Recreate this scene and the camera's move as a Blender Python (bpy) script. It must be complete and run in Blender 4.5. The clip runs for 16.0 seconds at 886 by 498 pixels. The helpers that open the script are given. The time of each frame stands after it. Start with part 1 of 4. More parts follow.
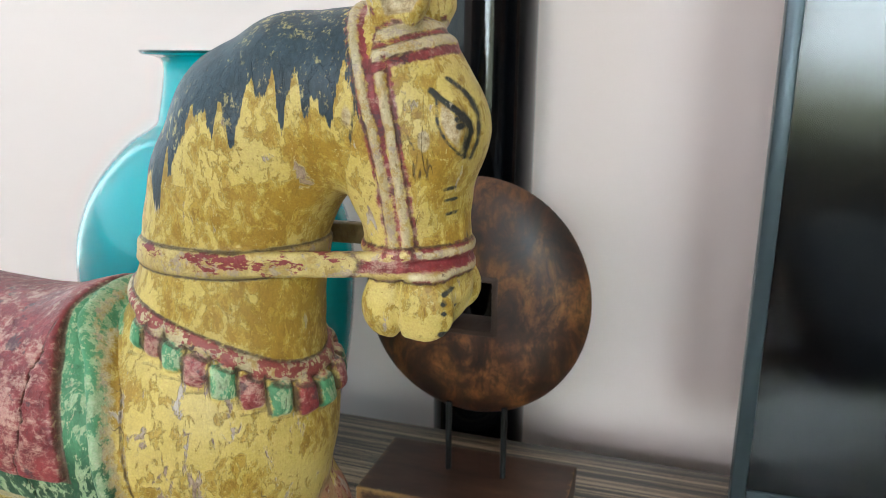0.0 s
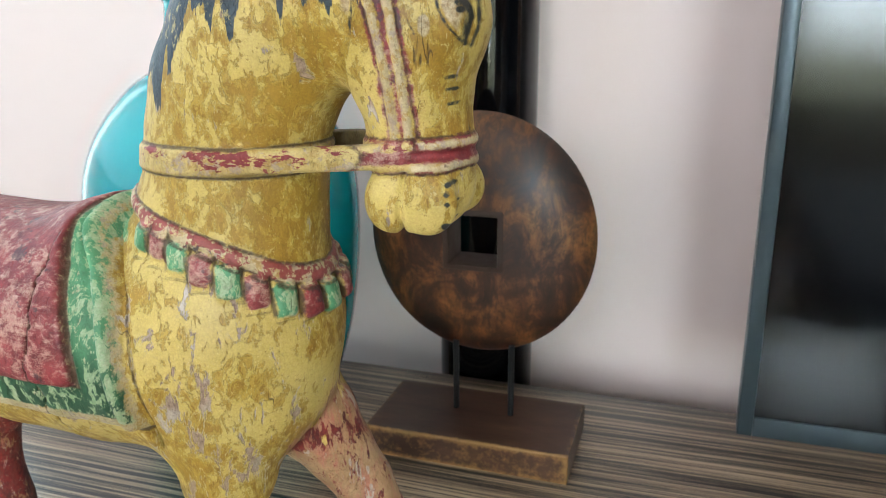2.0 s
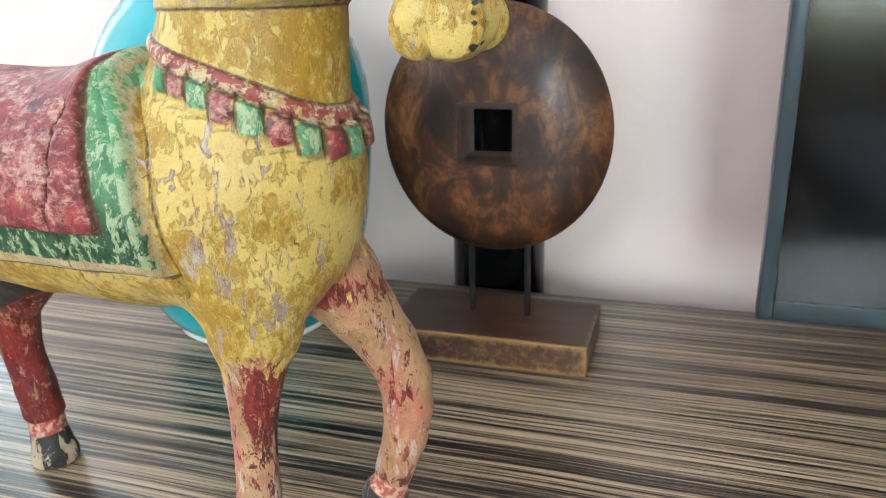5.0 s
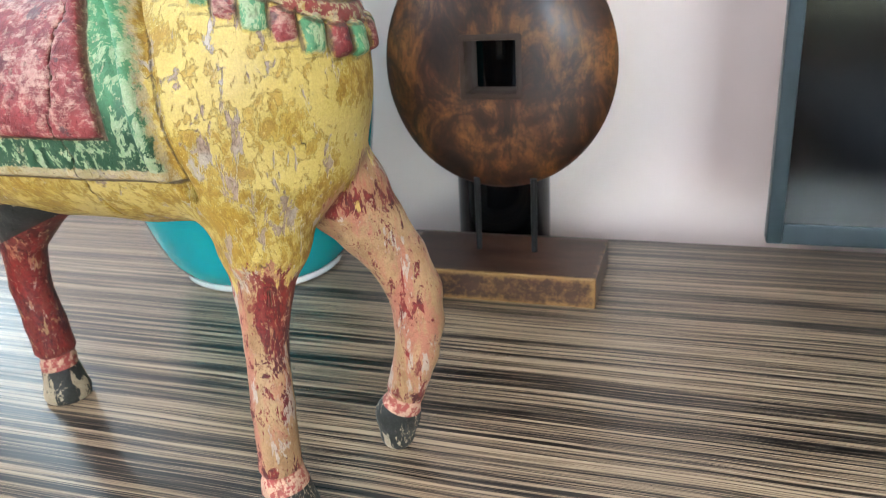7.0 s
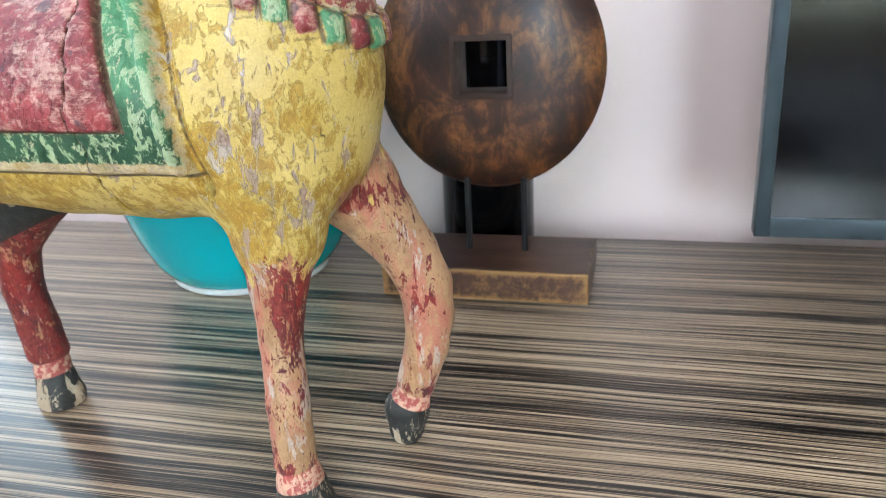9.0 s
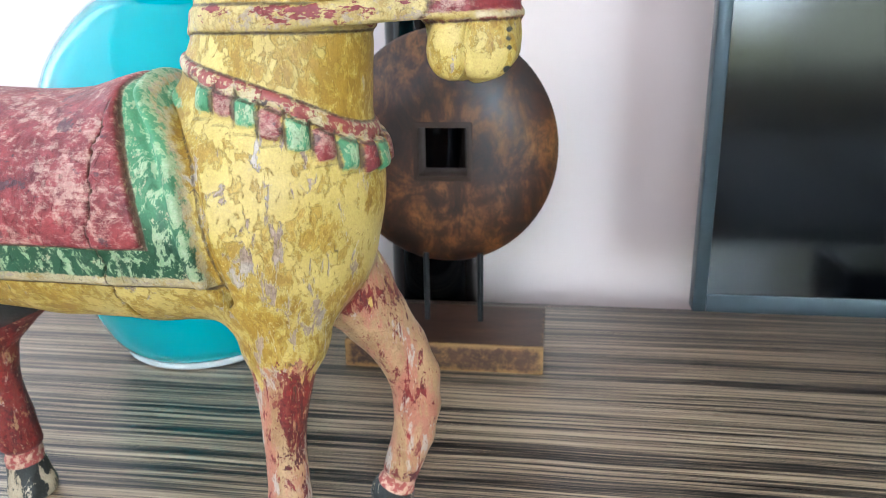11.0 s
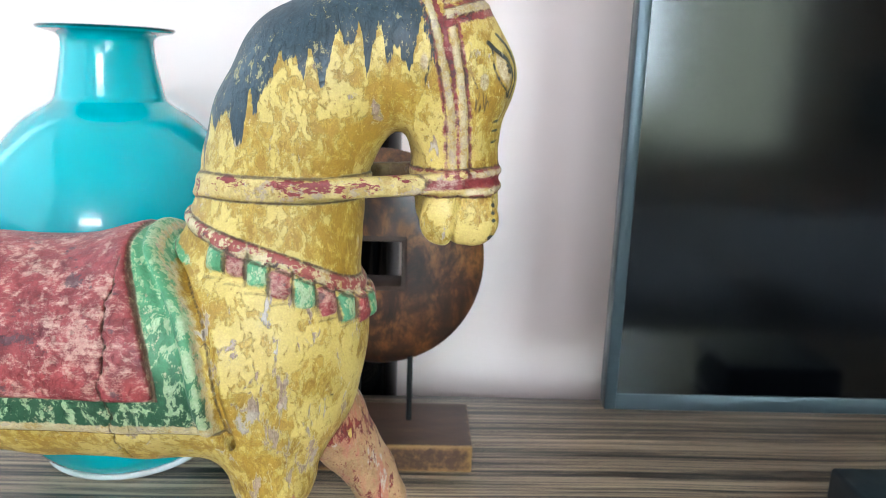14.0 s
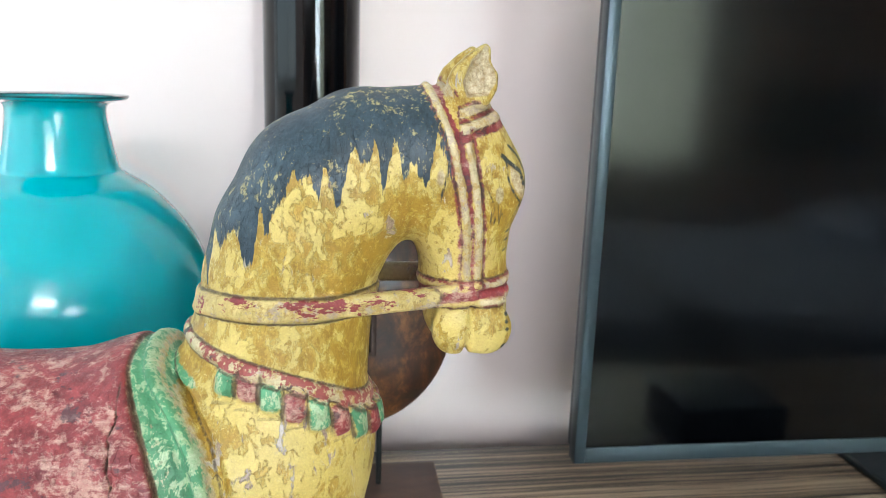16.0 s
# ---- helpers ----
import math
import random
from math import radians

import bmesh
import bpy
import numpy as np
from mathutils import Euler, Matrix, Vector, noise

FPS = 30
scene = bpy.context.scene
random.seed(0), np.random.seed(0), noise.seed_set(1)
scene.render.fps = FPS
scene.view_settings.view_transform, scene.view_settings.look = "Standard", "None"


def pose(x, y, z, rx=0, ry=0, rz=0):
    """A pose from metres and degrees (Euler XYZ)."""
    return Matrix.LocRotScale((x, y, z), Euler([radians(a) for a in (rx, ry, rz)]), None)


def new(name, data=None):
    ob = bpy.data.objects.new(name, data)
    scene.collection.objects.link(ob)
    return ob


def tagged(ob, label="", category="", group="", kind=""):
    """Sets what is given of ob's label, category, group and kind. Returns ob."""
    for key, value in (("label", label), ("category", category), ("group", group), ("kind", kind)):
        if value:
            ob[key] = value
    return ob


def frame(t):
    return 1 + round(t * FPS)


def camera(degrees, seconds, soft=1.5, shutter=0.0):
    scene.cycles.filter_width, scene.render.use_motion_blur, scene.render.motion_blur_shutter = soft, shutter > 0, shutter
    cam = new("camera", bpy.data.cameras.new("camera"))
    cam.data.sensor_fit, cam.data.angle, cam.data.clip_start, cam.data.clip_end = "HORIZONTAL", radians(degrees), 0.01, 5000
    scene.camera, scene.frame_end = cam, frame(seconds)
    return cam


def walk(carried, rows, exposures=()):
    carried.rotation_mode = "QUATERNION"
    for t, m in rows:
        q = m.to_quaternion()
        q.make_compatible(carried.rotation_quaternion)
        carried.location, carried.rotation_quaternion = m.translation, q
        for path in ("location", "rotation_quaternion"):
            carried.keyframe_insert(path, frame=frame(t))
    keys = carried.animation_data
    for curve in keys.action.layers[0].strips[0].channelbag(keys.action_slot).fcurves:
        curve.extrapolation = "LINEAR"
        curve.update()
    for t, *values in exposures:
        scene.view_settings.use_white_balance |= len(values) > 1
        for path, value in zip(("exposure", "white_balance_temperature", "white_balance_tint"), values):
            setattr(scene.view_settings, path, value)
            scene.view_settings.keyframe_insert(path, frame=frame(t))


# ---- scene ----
cam = camera(60.3, 16.0, soft=0.4)
cam.data.dof.use_dof, cam.data.dof.focus_distance, cam.data.dof.aperture_fstop = True, 0.42, 16.0
METRES, EYE, TILT, LEAN, TURN = 0.5, 0.4875, -14.6, -0.5, 17.7
ROWS = [
    (0.0, 0.0, 0.0, 0.0, 0.0, 0.0, -0.0),
    (0.5, 0.006, 0.0029, -0.0262, 0.32, -0.36, 0.35),
    (1.0, 0.0044, 0.0044, -0.0491, 0.47, -0.76, 0.53),
    (1.5, 0.0055, 0.0041, -0.069, 0.53, -1.17, 0.73),
    (2.0, 0.0037, 0.0018, -0.0878, 0.54, -1.58, 0.88),
    (2.5, 0.0031, -0.0012, -0.1119, 0.54, -2.07, 1.04),
    (3.0, -0.0033, -0.0003, -0.1343, 0.54, -2.6, 1.15),
    (3.5, -0.0184, 0.0069, -0.1604, 0.51, -3.11, 1.29),
    (4.0, -0.0246, 0.0097, -0.1821, 0.53, -3.54, 1.52),
    (6.5, -0.0326, 0.0094, -0.295, 0.7, -5.42, 3.12),
    (7.0, -0.0393, 0.0095, -0.3192, 0.7, -5.71, 3.53),
    (7.5, -0.049, 0.012, -0.3456, 0.53, -5.86, 3.91),
    (8.0, -0.0561, 0.0085, -0.3588, 0.05, -5.79, 4.17),
    (8.5, -0.0743, 0.0056, -0.3527, -0.84, -5.52, 4.27),
    (9.0, -0.1055, 0.001, -0.3368, -2.23, -5.14, 4.18),
    (11.5, -0.2297, -0.0679, -0.2166, -10.51, -2.56, 3.64),
    (12.0, -0.2478, -0.0727, -0.2017, -12.06, -2.08, 3.43),
    (12.5, -0.287, -0.097, -0.1766, -13.85, -1.46, 3.21),
    (13.0, -0.3224, -0.1202, -0.1513, -15.58, -0.7, 3.12),
    (13.5, -0.3488, -0.1358, -0.1302, -17.18, -0.06, 3.17),
    (14.0, -0.3766, -0.135, -0.1057, -18.9, 0.49, 3.36),
    (14.5, -0.3985, -0.1284, -0.0723, -20.6, 0.81, 3.61),
    (15.0, -0.4236, -0.1189, -0.039, -22.54, 0.95, 3.97),
    (15.5, -0.4634, -0.103, -0.0006, -24.18, 0.83, 4.38),
    (16.0, -0.4784, -0.0814, 0.0367, -25.32, 0.37, 4.83),
]
walk(cam, [(t, pose(0, 0, EYE, TILT, LEAN, TURN) @ pose(METRES * x, METRES * y, METRES * z, 90 + pitch, roll, yaw)) for t, x, y, z, yaw, pitch, roll in ROWS], exposures=[(0, -0.39, 6350, 8), (2, -0.29, 6400, 11), (4, -0.09, 6450, 13), (8, 0.16, 6150, 13), (12, 0.10, 5850, 10), (13.5, 0.06, 5900, 8), (16, 0.02, 6150, 8)])

# ---- light ----
world = bpy.data.worlds.new("sky")
world.use_nodes = True
scene.world = world
wn = world.node_tree.nodes
sky = wn.new("ShaderNodeTexSky")
sky.sky_type, sky.sun_disc = "NISHITA", False
sky.sun_elevation, sky.sun_rotation = radians(48), radians(200)
world.node_tree.links.new(sky.outputs[0], wn["Background"].inputs[0])
wn["Background"].inputs[1].default_value = 0.1


def window_light(name, m, w, h, power, colour):
    """Daylight that comes in at a window's opening."""
    lamp = bpy.data.lights.new(name, "AREA")
    lamp.shape, lamp.size, lamp.size_y, lamp.energy, lamp.color = "RECTANGLE", w, h, power, colour
    ob = new(name, lamp)
    ob.matrix_world = m
    return ob


WALL, BACK = 1.01, -3.2      # the wall behind the console; the wall behind the camera
LEFT, RIGHT = -1.65, 4.2
FLOOR, CEIL = -0.55, 2.0
# windows behind the camera: x from, x to, z from, z to (the second, unseen, is added to brighten horse and wall); and
# one in the side wall: y from, y to, z from, z to
WINDOWS = [(-1.3, -0.25, 0.98, 1.36), (-1.1, 0.05, 1.50, 1.92), (0.45, 2.15, 0.0, 1.6)]
SIDE = (-1.0, 0.85, 0.45, 1.85)
CORNER = (-1.64, -1.24, 0.05, 1.5)      # an unseen narrow window added in the console's own wall: x from, x to, z from, z to
window_light("daylight_high_window", pose(-0.775, BACK + 0.06, 1.17, 90, 0, 0), 1.0, 0.33, 7, (0.94, 0.96, 1.0))
# added light from high up, over the horse; no window is seen there
window_light("added_top_daylight", pose(-0.525, BACK + 0.06, 1.71, 90, 0, 0), 1.1, 0.38, 46, (0.97, 0.96, 1.0))
window_light("daylight_side_window", pose(LEFT + 0.06, -0.075, 1.15, 90, 0, -90), 1.75, 1.3, 15, (0.74, 0.92, 1.0))

# added lamp in that opening, for a pale reflection at the tabletop's left
window_light("added_corner_daylight", pose(-1.44, WALL - 0.02, 0.775, 90, 0, 180), 0.38, 1.4, 6.5, (0.72, 0.93, 1.0))

# ---- materials ----


class Mat:
    """A node material with short ways to its nodes."""

    def __init__(self, name, **inputs):
        self.m = bpy.data.materials.new(name)
        self.m.use_nodes = True
        self.n, self.l = self.m.node_tree.nodes, self.m.node_tree.links
        self.b = self.n["Principled BSDF"]
        for k, v in inputs.items():
            self.b.inputs[k.replace("_", " ")].default_value = v
        self.co = self.n.new("ShaderNodeTexCoord").outputs["Object"]

    def put(self, socket, v):
        if hasattr(v, "links"):
            self.l.new(v, socket)
        else:
            socket.default_value = v

    def scaled(self, s, r=(0, 0, 0)):
        n = self.n.new("ShaderNodeMapping")
        self.l.new(self.co, n.inputs["Vector"])
        n.inputs["Scale"].default_value, n.inputs["Rotation"].default_value = s, r
        return n.outputs[0]

    def noise(self, scale, detail=4.0, rough=0.6, vec=None, distort=0.0):
        n = self.n.new("ShaderNodeTexNoise")
        self.l.new(vec or self.co, n.inputs["Vector"])
        n.inputs["Scale"].default_value, n.inputs["Detail"].default_value = scale, detail
        n.inputs["Roughness"].default_value, n.inputs["Distortion"].default_value = rough, distort
        return n.outputs["Fac"]

    def ramp(self, fac, *stops):
        n = self.n.new("ShaderNodeValToRGB")
        while len(n.color_ramp.elements) < len(stops):
            n.color_ramp.elements.new(0.5)
        for e, (p, c) in zip(n.color_ramp.elements, stops):
            e.position, e.color = p, (c, c, c, 1) if not hasattr(c, "__len__") else (*c, 1)
        self.l.new(fac, n.inputs[0])
        return n.outputs[0]

    def mix(self, fac, a, b, kind="MIX"):
        n = self.n.new("ShaderNodeMix")
        n.data_type, n.blend_type = "RGBA", kind
        for s, v in ((n.inputs[0], fac), (n.inputs[6], a), (n.inputs[7], b)):
            self.put(s, (*v, 1) if isinstance(v, tuple) and len(v) == 3 else v)
        return n.outputs[2]

    def math(self, op, a, b=0.0, c=0.0):
        n = self.n.new("ShaderNodeMath")
        n.operation = op
        for s, v in zip(n.inputs, (a, b, c)):
            self.put(s, v)
        return n.outputs[0]

    def attr(self, name):
        n = self.n.new("ShaderNodeAttribute")
        n.attribute_name = name
        return n.outputs["Fac"]

    def bump(self, height, strength=0.3, dist=0.001, normal=None):
        n = self.n.new("ShaderNodeBump")
        n.inputs["Strength"].default_value, n.inputs["Distance"].default_value = strength, dist
        self.l.new(height, n.inputs["Height"])
        if normal is not None:
            self.l.new(normal, n.inputs["Normal"])
        self.l.new(n.outputs[0], self.b.inputs["Normal"])
        return n.outputs[0]

    def out(self, colour=None, rough=None):
        if colour is not None:
            self.put(self.b.inputs["Base Color"], colour)
        if rough is not None:
            self.put(self.b.inputs["Roughness"], rough)
        return self.m


def wall_paint():
    m = Mat("wall_paint", Roughness=0.85)
    c = m.ramp(m.noise(1.6, 3), (0.3, (0.86, 0.74, 0.705)), (0.7, (0.89, 0.77, 0.735)))
    m.bump(m.noise(420, 3), 0.12, 0.0006)
    return m.out(c)


def zebrano():
    """Dark striped laminate: fine streaks and wide bands along x."""
    m = Mat("zebrano_laminate", Roughness=0.34, IOR=1.45, Coat_Weight=0.15, Coat_Roughness=0.14)
    wob = m.noise(2.2, 2, 0.5)
    n = m.n.new("ShaderNodeMapping")
    m.l.new(m.co, n.inputs["Vector"])
    n.inputs["Scale"].default_value = (0.55, 1, 1)
    off = m.n.new("ShaderNodeCombineXYZ")
    m.l.new(m.math("MULTIPLY", wob, 0.022), off.inputs[1])
    add = m.n.new("ShaderNodeVectorMath")
    m.l.new(n.outputs[0], add.inputs[0])
    m.l.new(off.outputs[0], add.inputs[1])

    def streak(sx, sy, d, r):
        k = m.n.new("ShaderNodeMapping")
        m.l.new(add.outputs[0], k.inputs["Vector"])
        k.inputs["Scale"].default_value = (sx, sy, 1)
        return m.noise(1, d, r, k.outputs[0])

    fine, wide, hair = streak(3.0, 260, 5, 0.78), streak(1.4, 42, 3, 0.6), streak(7, 900, 3, 0.7)
    s = m.math("ADD", m.math("MULTIPLY", fine, 0.90), m.math("MULTIPLY", wide, 0.26))
    s = m.math("ADD", s, m.math("MULTIPLY", hair, 0.18))
    c = m.ramp(s, (0.606, (0.007, 0.006, 0.005)), (0.646, (0.046, 0.035, 0.027)), (0.680, (0.220, 0.158, 0.104)), (0.76, (0.46, 0.350, 0.235)))
    m.bump(hair, 0.08, 0.0003)
    return m.out(c, m.ramp(hair, (0.3, 0.26), (0.7, 0.38)))


def teal_glass():
    m = Mat("teal_cased_glass", Roughness=0.16, Coat_Weight=0.25, Coat_Roughness=0.05)
    m.b.inputs["Subsurface Weight"].default_value = 0.1
    m.b.inputs["Subsurface Radius"].default_value = (0.01, 0.04, 0.05)
    m.b.inputs["Subsurface Scale"].default_value = 0.3
    c = m.ramp(m.noise(5, 2), (0.3, (0.002, 0.31, 0.35)), (0.7, (0.004, 0.37, 0.41)))
    return m.out(c)


def disc_wood():
    m = Mat("lacquered_burl_wood", Roughness=0.4, Coat_Weight=0.14, Coat_Roughness=0.22)
    a = m.noise(26, 7, 0.66, m.scaled((1, 1, 0.7)), 0.8)
    b = m.noise(110, 9, 0.82, m.scaled((1.3, 1, 0.55)), 0.4)
    c = m.ramp(a, (0.36, (0.008, 0.003, 0.002)), (0.47, (0.048, 0.014, 0.005)), (0.59, (0.165, 0.062, 0.016)), (0.74, (0.28, 0.135, 0.040)))
    c = m.mix(m.ramp(b, (0.42, 0.7), (0.54, 0.0)), c, (0.018, 0.008, 0.004))
    m.bump(b, 0.15, 0.0008)
    return m.out(c, m.ramp(a, (0.3, 0.40), (0.7, 0.50)))


def block_wood():
    m = Mat("dark_block_wood", Roughness=0.38)
    a = m.noise(30, 5, 0.6, m.scaled((0.35, 1, 1)))
    c = m.ramp(a, (0.35, (0.024, 0.009, 0.006)), (0.6, (0.060, 0.025, 0.014)), (0.78, (0.12, 0.055, 0.026)))
    gold = m.math("ADD", m.attr("rub"), m.math("MULTIPLY", m.math("SUBTRACT", m.noise(120, 5, 0.7), 0.5), 1.5))
    c = m.mix(m.ramp(gold, (0.40, 0.0), (0.85, 0.75)), c, (0.30, 0.17, 0.055))
    m.bump(m.noise(160, 4), 0.15, 0.0008)
    return m.out(c)


def horse_paint():
    """Old distempered wood: ochre under flaking yellow, pale ground showing through, and painted trappings worn at the edges."""
    m = Mat("flaking_painted_wood", Roughness=0.5)
    tall = m.scaled((1, 1, 0.42))
    flake = m.noise(95, 7, 0.68, tall, 0.35)
    fleck = m.noise(330, 5, 0.7)
    grit = m.noise(900, 3, 0.7)
    blotch = m.noise(24, 3, 0.55)
    grain = m.noise(1, 4, 0.65, m.scaled((520, 520, 45)))
    brush = m.noise(1, 5, 0.7, m.scaled((60, 60, 420)))
    ragged = m.math("SUBTRACT", m.noise(190, 6, 0.72), 0.5)

    def layer(name, soft=7.0, gain=0.9):
        """1 inside a painted field, with a ragged worn edge (the attribute is in millimetres)."""
        return clamp(m.math("MULTIPLY_ADD", m.math("ADD", m.attr(name), m.math("MULTIPLY", ragged, soft)), gain, 0.5))

    def clamp(v):
        return m.math("MINIMUM", m.math("MAXIMUM", v, 0.0), 1.0)

    def both(a, b, p, q):
        return m.math("ADD", m.math("MULTIPLY", a, p), m.math("MULTIPLY", b, q))

    hairs = m.math("SUBTRACT", m.noise(420, 6, 0.7, m.scaled((1, 1, 0.10))), 0.5)
    torn = m.math("SUBTRACT", m.noise(75, 7, 0.75, m.scaled((1, 1, 0.45))), 0.5)
    inc, ing, inr = layer("cream"), layer("green"), layer("red")
    inm = clamp(m.math("MULTIPLY_ADD", m.math("ADD", m.attr("mane"), both(hairs, ragged, 17.0, 5.0)), 0.8, 0.5))
    inl = clamp(m.math("MULTIPLY_ADD", m.math("ADD", m.attr("leg"), m.math("MULTIPLY", torn, 95.0)), 0.5, 0.5))
    # yellow body: a pale coat that breaks off an ochre one, with a bright lip along the breaks
    fine = m.noise(155, 8, 0.71, m.scaled((1, 1, 0.62)), 0.3)
    mixn = m.math("SUBTRACT", both(fine, blotch, 0.62, 0.42), m.math("MULTIPLY", m.attr("tone"), 0.055))
    patch = m.ramp(mixn, (0.508, 0.0), (0.518, 1.0))
    thin = m.ramp(mixn, (0.458, 0.0), (0.472, 1.0))
    lip = m.ramp(mixn, (0.509, 0.0), (0.518, 0.5), (0.528, 0.0))
    # a faint dark line along the breaks, painted as the raised coat's shade
    under = m.ramp(mixn, (0.492, 0.0), (0.507, 0.06), (0.511, 0.0))
    ochre = m.mix(m.ramp(flake, (0.32, 0.0), (0.68, 1.0)), (0.26, 0.142, 0.015), (0.41, 0.248, 0.032))
    light = m.mix(m.ramp(both(fleck, blotch, 0.5, 0.5), (0.35, 0.0), (0.65, 1.0)), (0.51, 0.370, 0.082), (0.65, 0.505, 0.165))
    middle = m.mix(m.ramp(both(fleck, flake, 0.4, 0.6), (0.35, 0.0), (0.65, 1.0)), (0.40, 0.248, 0.034), (0.51, 0.352, 0.066))
    col = m.mix(patch, m.mix(thin, ochre, middle), light)
    col = m.mix(lip, col, (0.74, 0.62, 0.30))
    col = m.mix(under, col, (0.17, 0.080, 0.010))
    crumbs = m.noise(230, 8, 0.80)
    crumb = m.ramp(crumbs, (0.60, 0.0), (0.615, 0.7))
    col = m.mix(crumb, col, m.mix(m.ramp(blotch, (0.42, 0.0), (0.58, 1.0)), (0.70, 0.58, 0.26), (0.30, 0.165, 0.018)))
    pits = m.ramp(m.noise(520, 4, 0.75), (0.70, 0.0), (0.73, 0.6))
    col = m.mix(pits, col, (0.16, 0.085, 0.02))
    barn = m.math("ADD", m.noise(88, 7, 0.67, m.scaled((1, 1, 0.38)), 0.35), m.math("MULTIPLY", m.attr("bare"), 0.105))
    bare = clamp(m.math("MULTIPLY_ADD", barn, 45.0, -28.6))
    rim = clamp(m.math("MULTIPLY_ADD", barn, 60.0, -37.4))
    col = m.mix(rim, col, (0.72, 0.60, 0.30))
    ground = m.mix(m.ramp(both(fleck, grain, 0.5, 0.5), (0.35, 0.0), (0.65, 1.0)), (0.25, 0.155, 0.11), (0.50, 0.37, 0.29))
    ground = m.mix(m.ramp(m.noise(30, 3), (0.5, 0.0), (0.6, 0.8)), ground, (0.56, 0.50, 0.45))
    col = m.mix(bare, col, ground)
    # hair cracks down the wood
    vein = m.noise(30, 4, 0.6, m.scaled((1, 1, 0.10)), 0.2)
    split = m.math("MULTIPLY", m.ramp(vein, (0.494, 0.0), (0.499, 0.9), (0.501, 0.9), (0.506, 0.0)), m.ramp(m.noise(22, 3), (0.60, 0.0), (0.64, 1.0)))
    # tan, pink and dark red on the legs
    tan = m.mix(m.ramp(both(m.noise(40, 4), flake, 0.6, 0.4), (0.38, 0.0), (0.62, 1.0)), (0.33, 0.185, 0.085), (0.52, 0.345, 0.180))
    streak = m.noise(70, 7, 0.72, m.scaled((1, 1, 0.26)), 0.4)
    rosy = m.math("ADD", streak, m.math("MULTIPLY", m.attr("rosy"), 0.03))
    legs = m.mix(m.ramp(rosy, (0.48, 0.0), (0.60, 0.85)), tan, m.mix(fleck, (0.38, 0.100, 0.072), (0.50, 0.230, 0.150)))
    scar = m.noise(70, 7, 0.68, m.scaled((1, 1, 0.30)), 0.3)
    legs = m.mix(m.ramp(scar, (0.580, 0.0), (0.592, 0.9)), legs, m.mix(fleck, (0.40, 0.32, 0.26), (0.58, 0.51, 0.44)))
    blood = m.math("ADD", m.noise(95, 9, 0.76, m.scaled((1, 1, 0.42)), 0.4), m.math("MULTIPLY", m.attr("blood"), 0.1))
    gore = m.ramp(blood, (0.572, 0.0), (0.582, 1.0))
    legs = m.mix(gore, legs, m.mix(m.ramp(both(fleck, streak, 0.5, 0.5), (0.4, 0.0), (0.6, 1.0)), (0.085, 0.006, 0.007), (0.27, 0.024, 0.020)))
    legs = m.mix(m.math("MULTIPLY", gore, m.ramp(m.noise(48, 5, 0.7, m.scaled((1, 1, 0.3))), (0.46, 0.0), (0.58, 0.75))), legs, (0.045, 0.008, 0.012))
    legs = m.mix(m.ramp(m.noise(210, 6, 0.78, m.scaled((1, 1, 0.6))), (0.605, 0.0), (0.62, 0.9)), legs, m.mix(blotch, (0.22, 0.02, 0.018), (0.66, 0.54, 0.36)))
    legs = m.mix(m.ramp(m.math("ADD", m.noise(150, 8, 0.78, m.scaled((1, 1, 0.5))), m.math("MULTIPLY", m.attr("blood"), 0.04)), (0.585, 0.0), (0.60, 0.9)), legs, m.mix(fleck, (0.10, 0.008, 0.008), (0.28, 0.05, 0.035)))
    legs = m.mix(pits, legs, (0.10, 0.03, 0.02))
    col = m.mix(inl, col, legs)
    col = m.mix(m.math("MULTIPLY", layer("fetlock", 1.5), 0.9), col, m.mix(m.ramp(m.noise(160, 6, 0.7), (0.47, 0.0), (0.53, 1.0)), (0.40, 0.075, 0.065), (0.66, 0.42, 0.30)))
    col = m.mix(split, col, (0.06, 0.035, 0.018))
    # pale ground laid bare on eye, ear, cheek
    col = m.mix(layer("pale", 2.2), col, m.mix(m.ramp(both(fleck, crumbs, 0.5, 0.5), (0.42, 0.0), (0.58, 1.0)), (0.33, 0.22, 0.10), (0.58, 0.48, 0.30)))
    # cream ground of the trappings
    cream = m.mix(m.ramp(flake, (0.3, 0.0), (0.7, 1.0)), (0.43, 0.33, 0.16), (0.62, 0.53, 0.34))
    cream = m.mix(m.math("MULTIPLY", layer("belt", 3.0), 0.75), cream, m.mix(m.ramp(flake, (0.3, 0.0), (0.7, 1.0)), (0.46, 0.32, 0.07), (0.66, 0.52, 0.18)))
    cream = m.mix(m.ramp(m.noise(150, 7, 0.78), (0.54, 0.0), (0.57, 0.75)), cream, (0.40, 0.25, 0.06))
    cream = m.mix(m.ramp(m.noise(110, 6, 0.75), (0.56, 0.0), (0.58, 0.7)), cream, (0.40, 0.31, 0.26))
    cream = m.mix(m.ramp(m.noise(240, 6, 0.78), (0.63, 0.0), (0.65, 0.7)), cream, (0.10, 0.055, 0.035))
    col = m.mix(inc, col, cream)
    # green, mint higher up and darker towards the hem
    wear = m.noise(120, 8, 0.74, m.scaled((1, 1, 0.6)), 0.3)
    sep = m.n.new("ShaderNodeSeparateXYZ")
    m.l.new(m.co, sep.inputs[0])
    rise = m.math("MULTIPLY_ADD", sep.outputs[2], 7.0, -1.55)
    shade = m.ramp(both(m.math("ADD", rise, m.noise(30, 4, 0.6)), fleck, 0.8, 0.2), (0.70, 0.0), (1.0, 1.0))
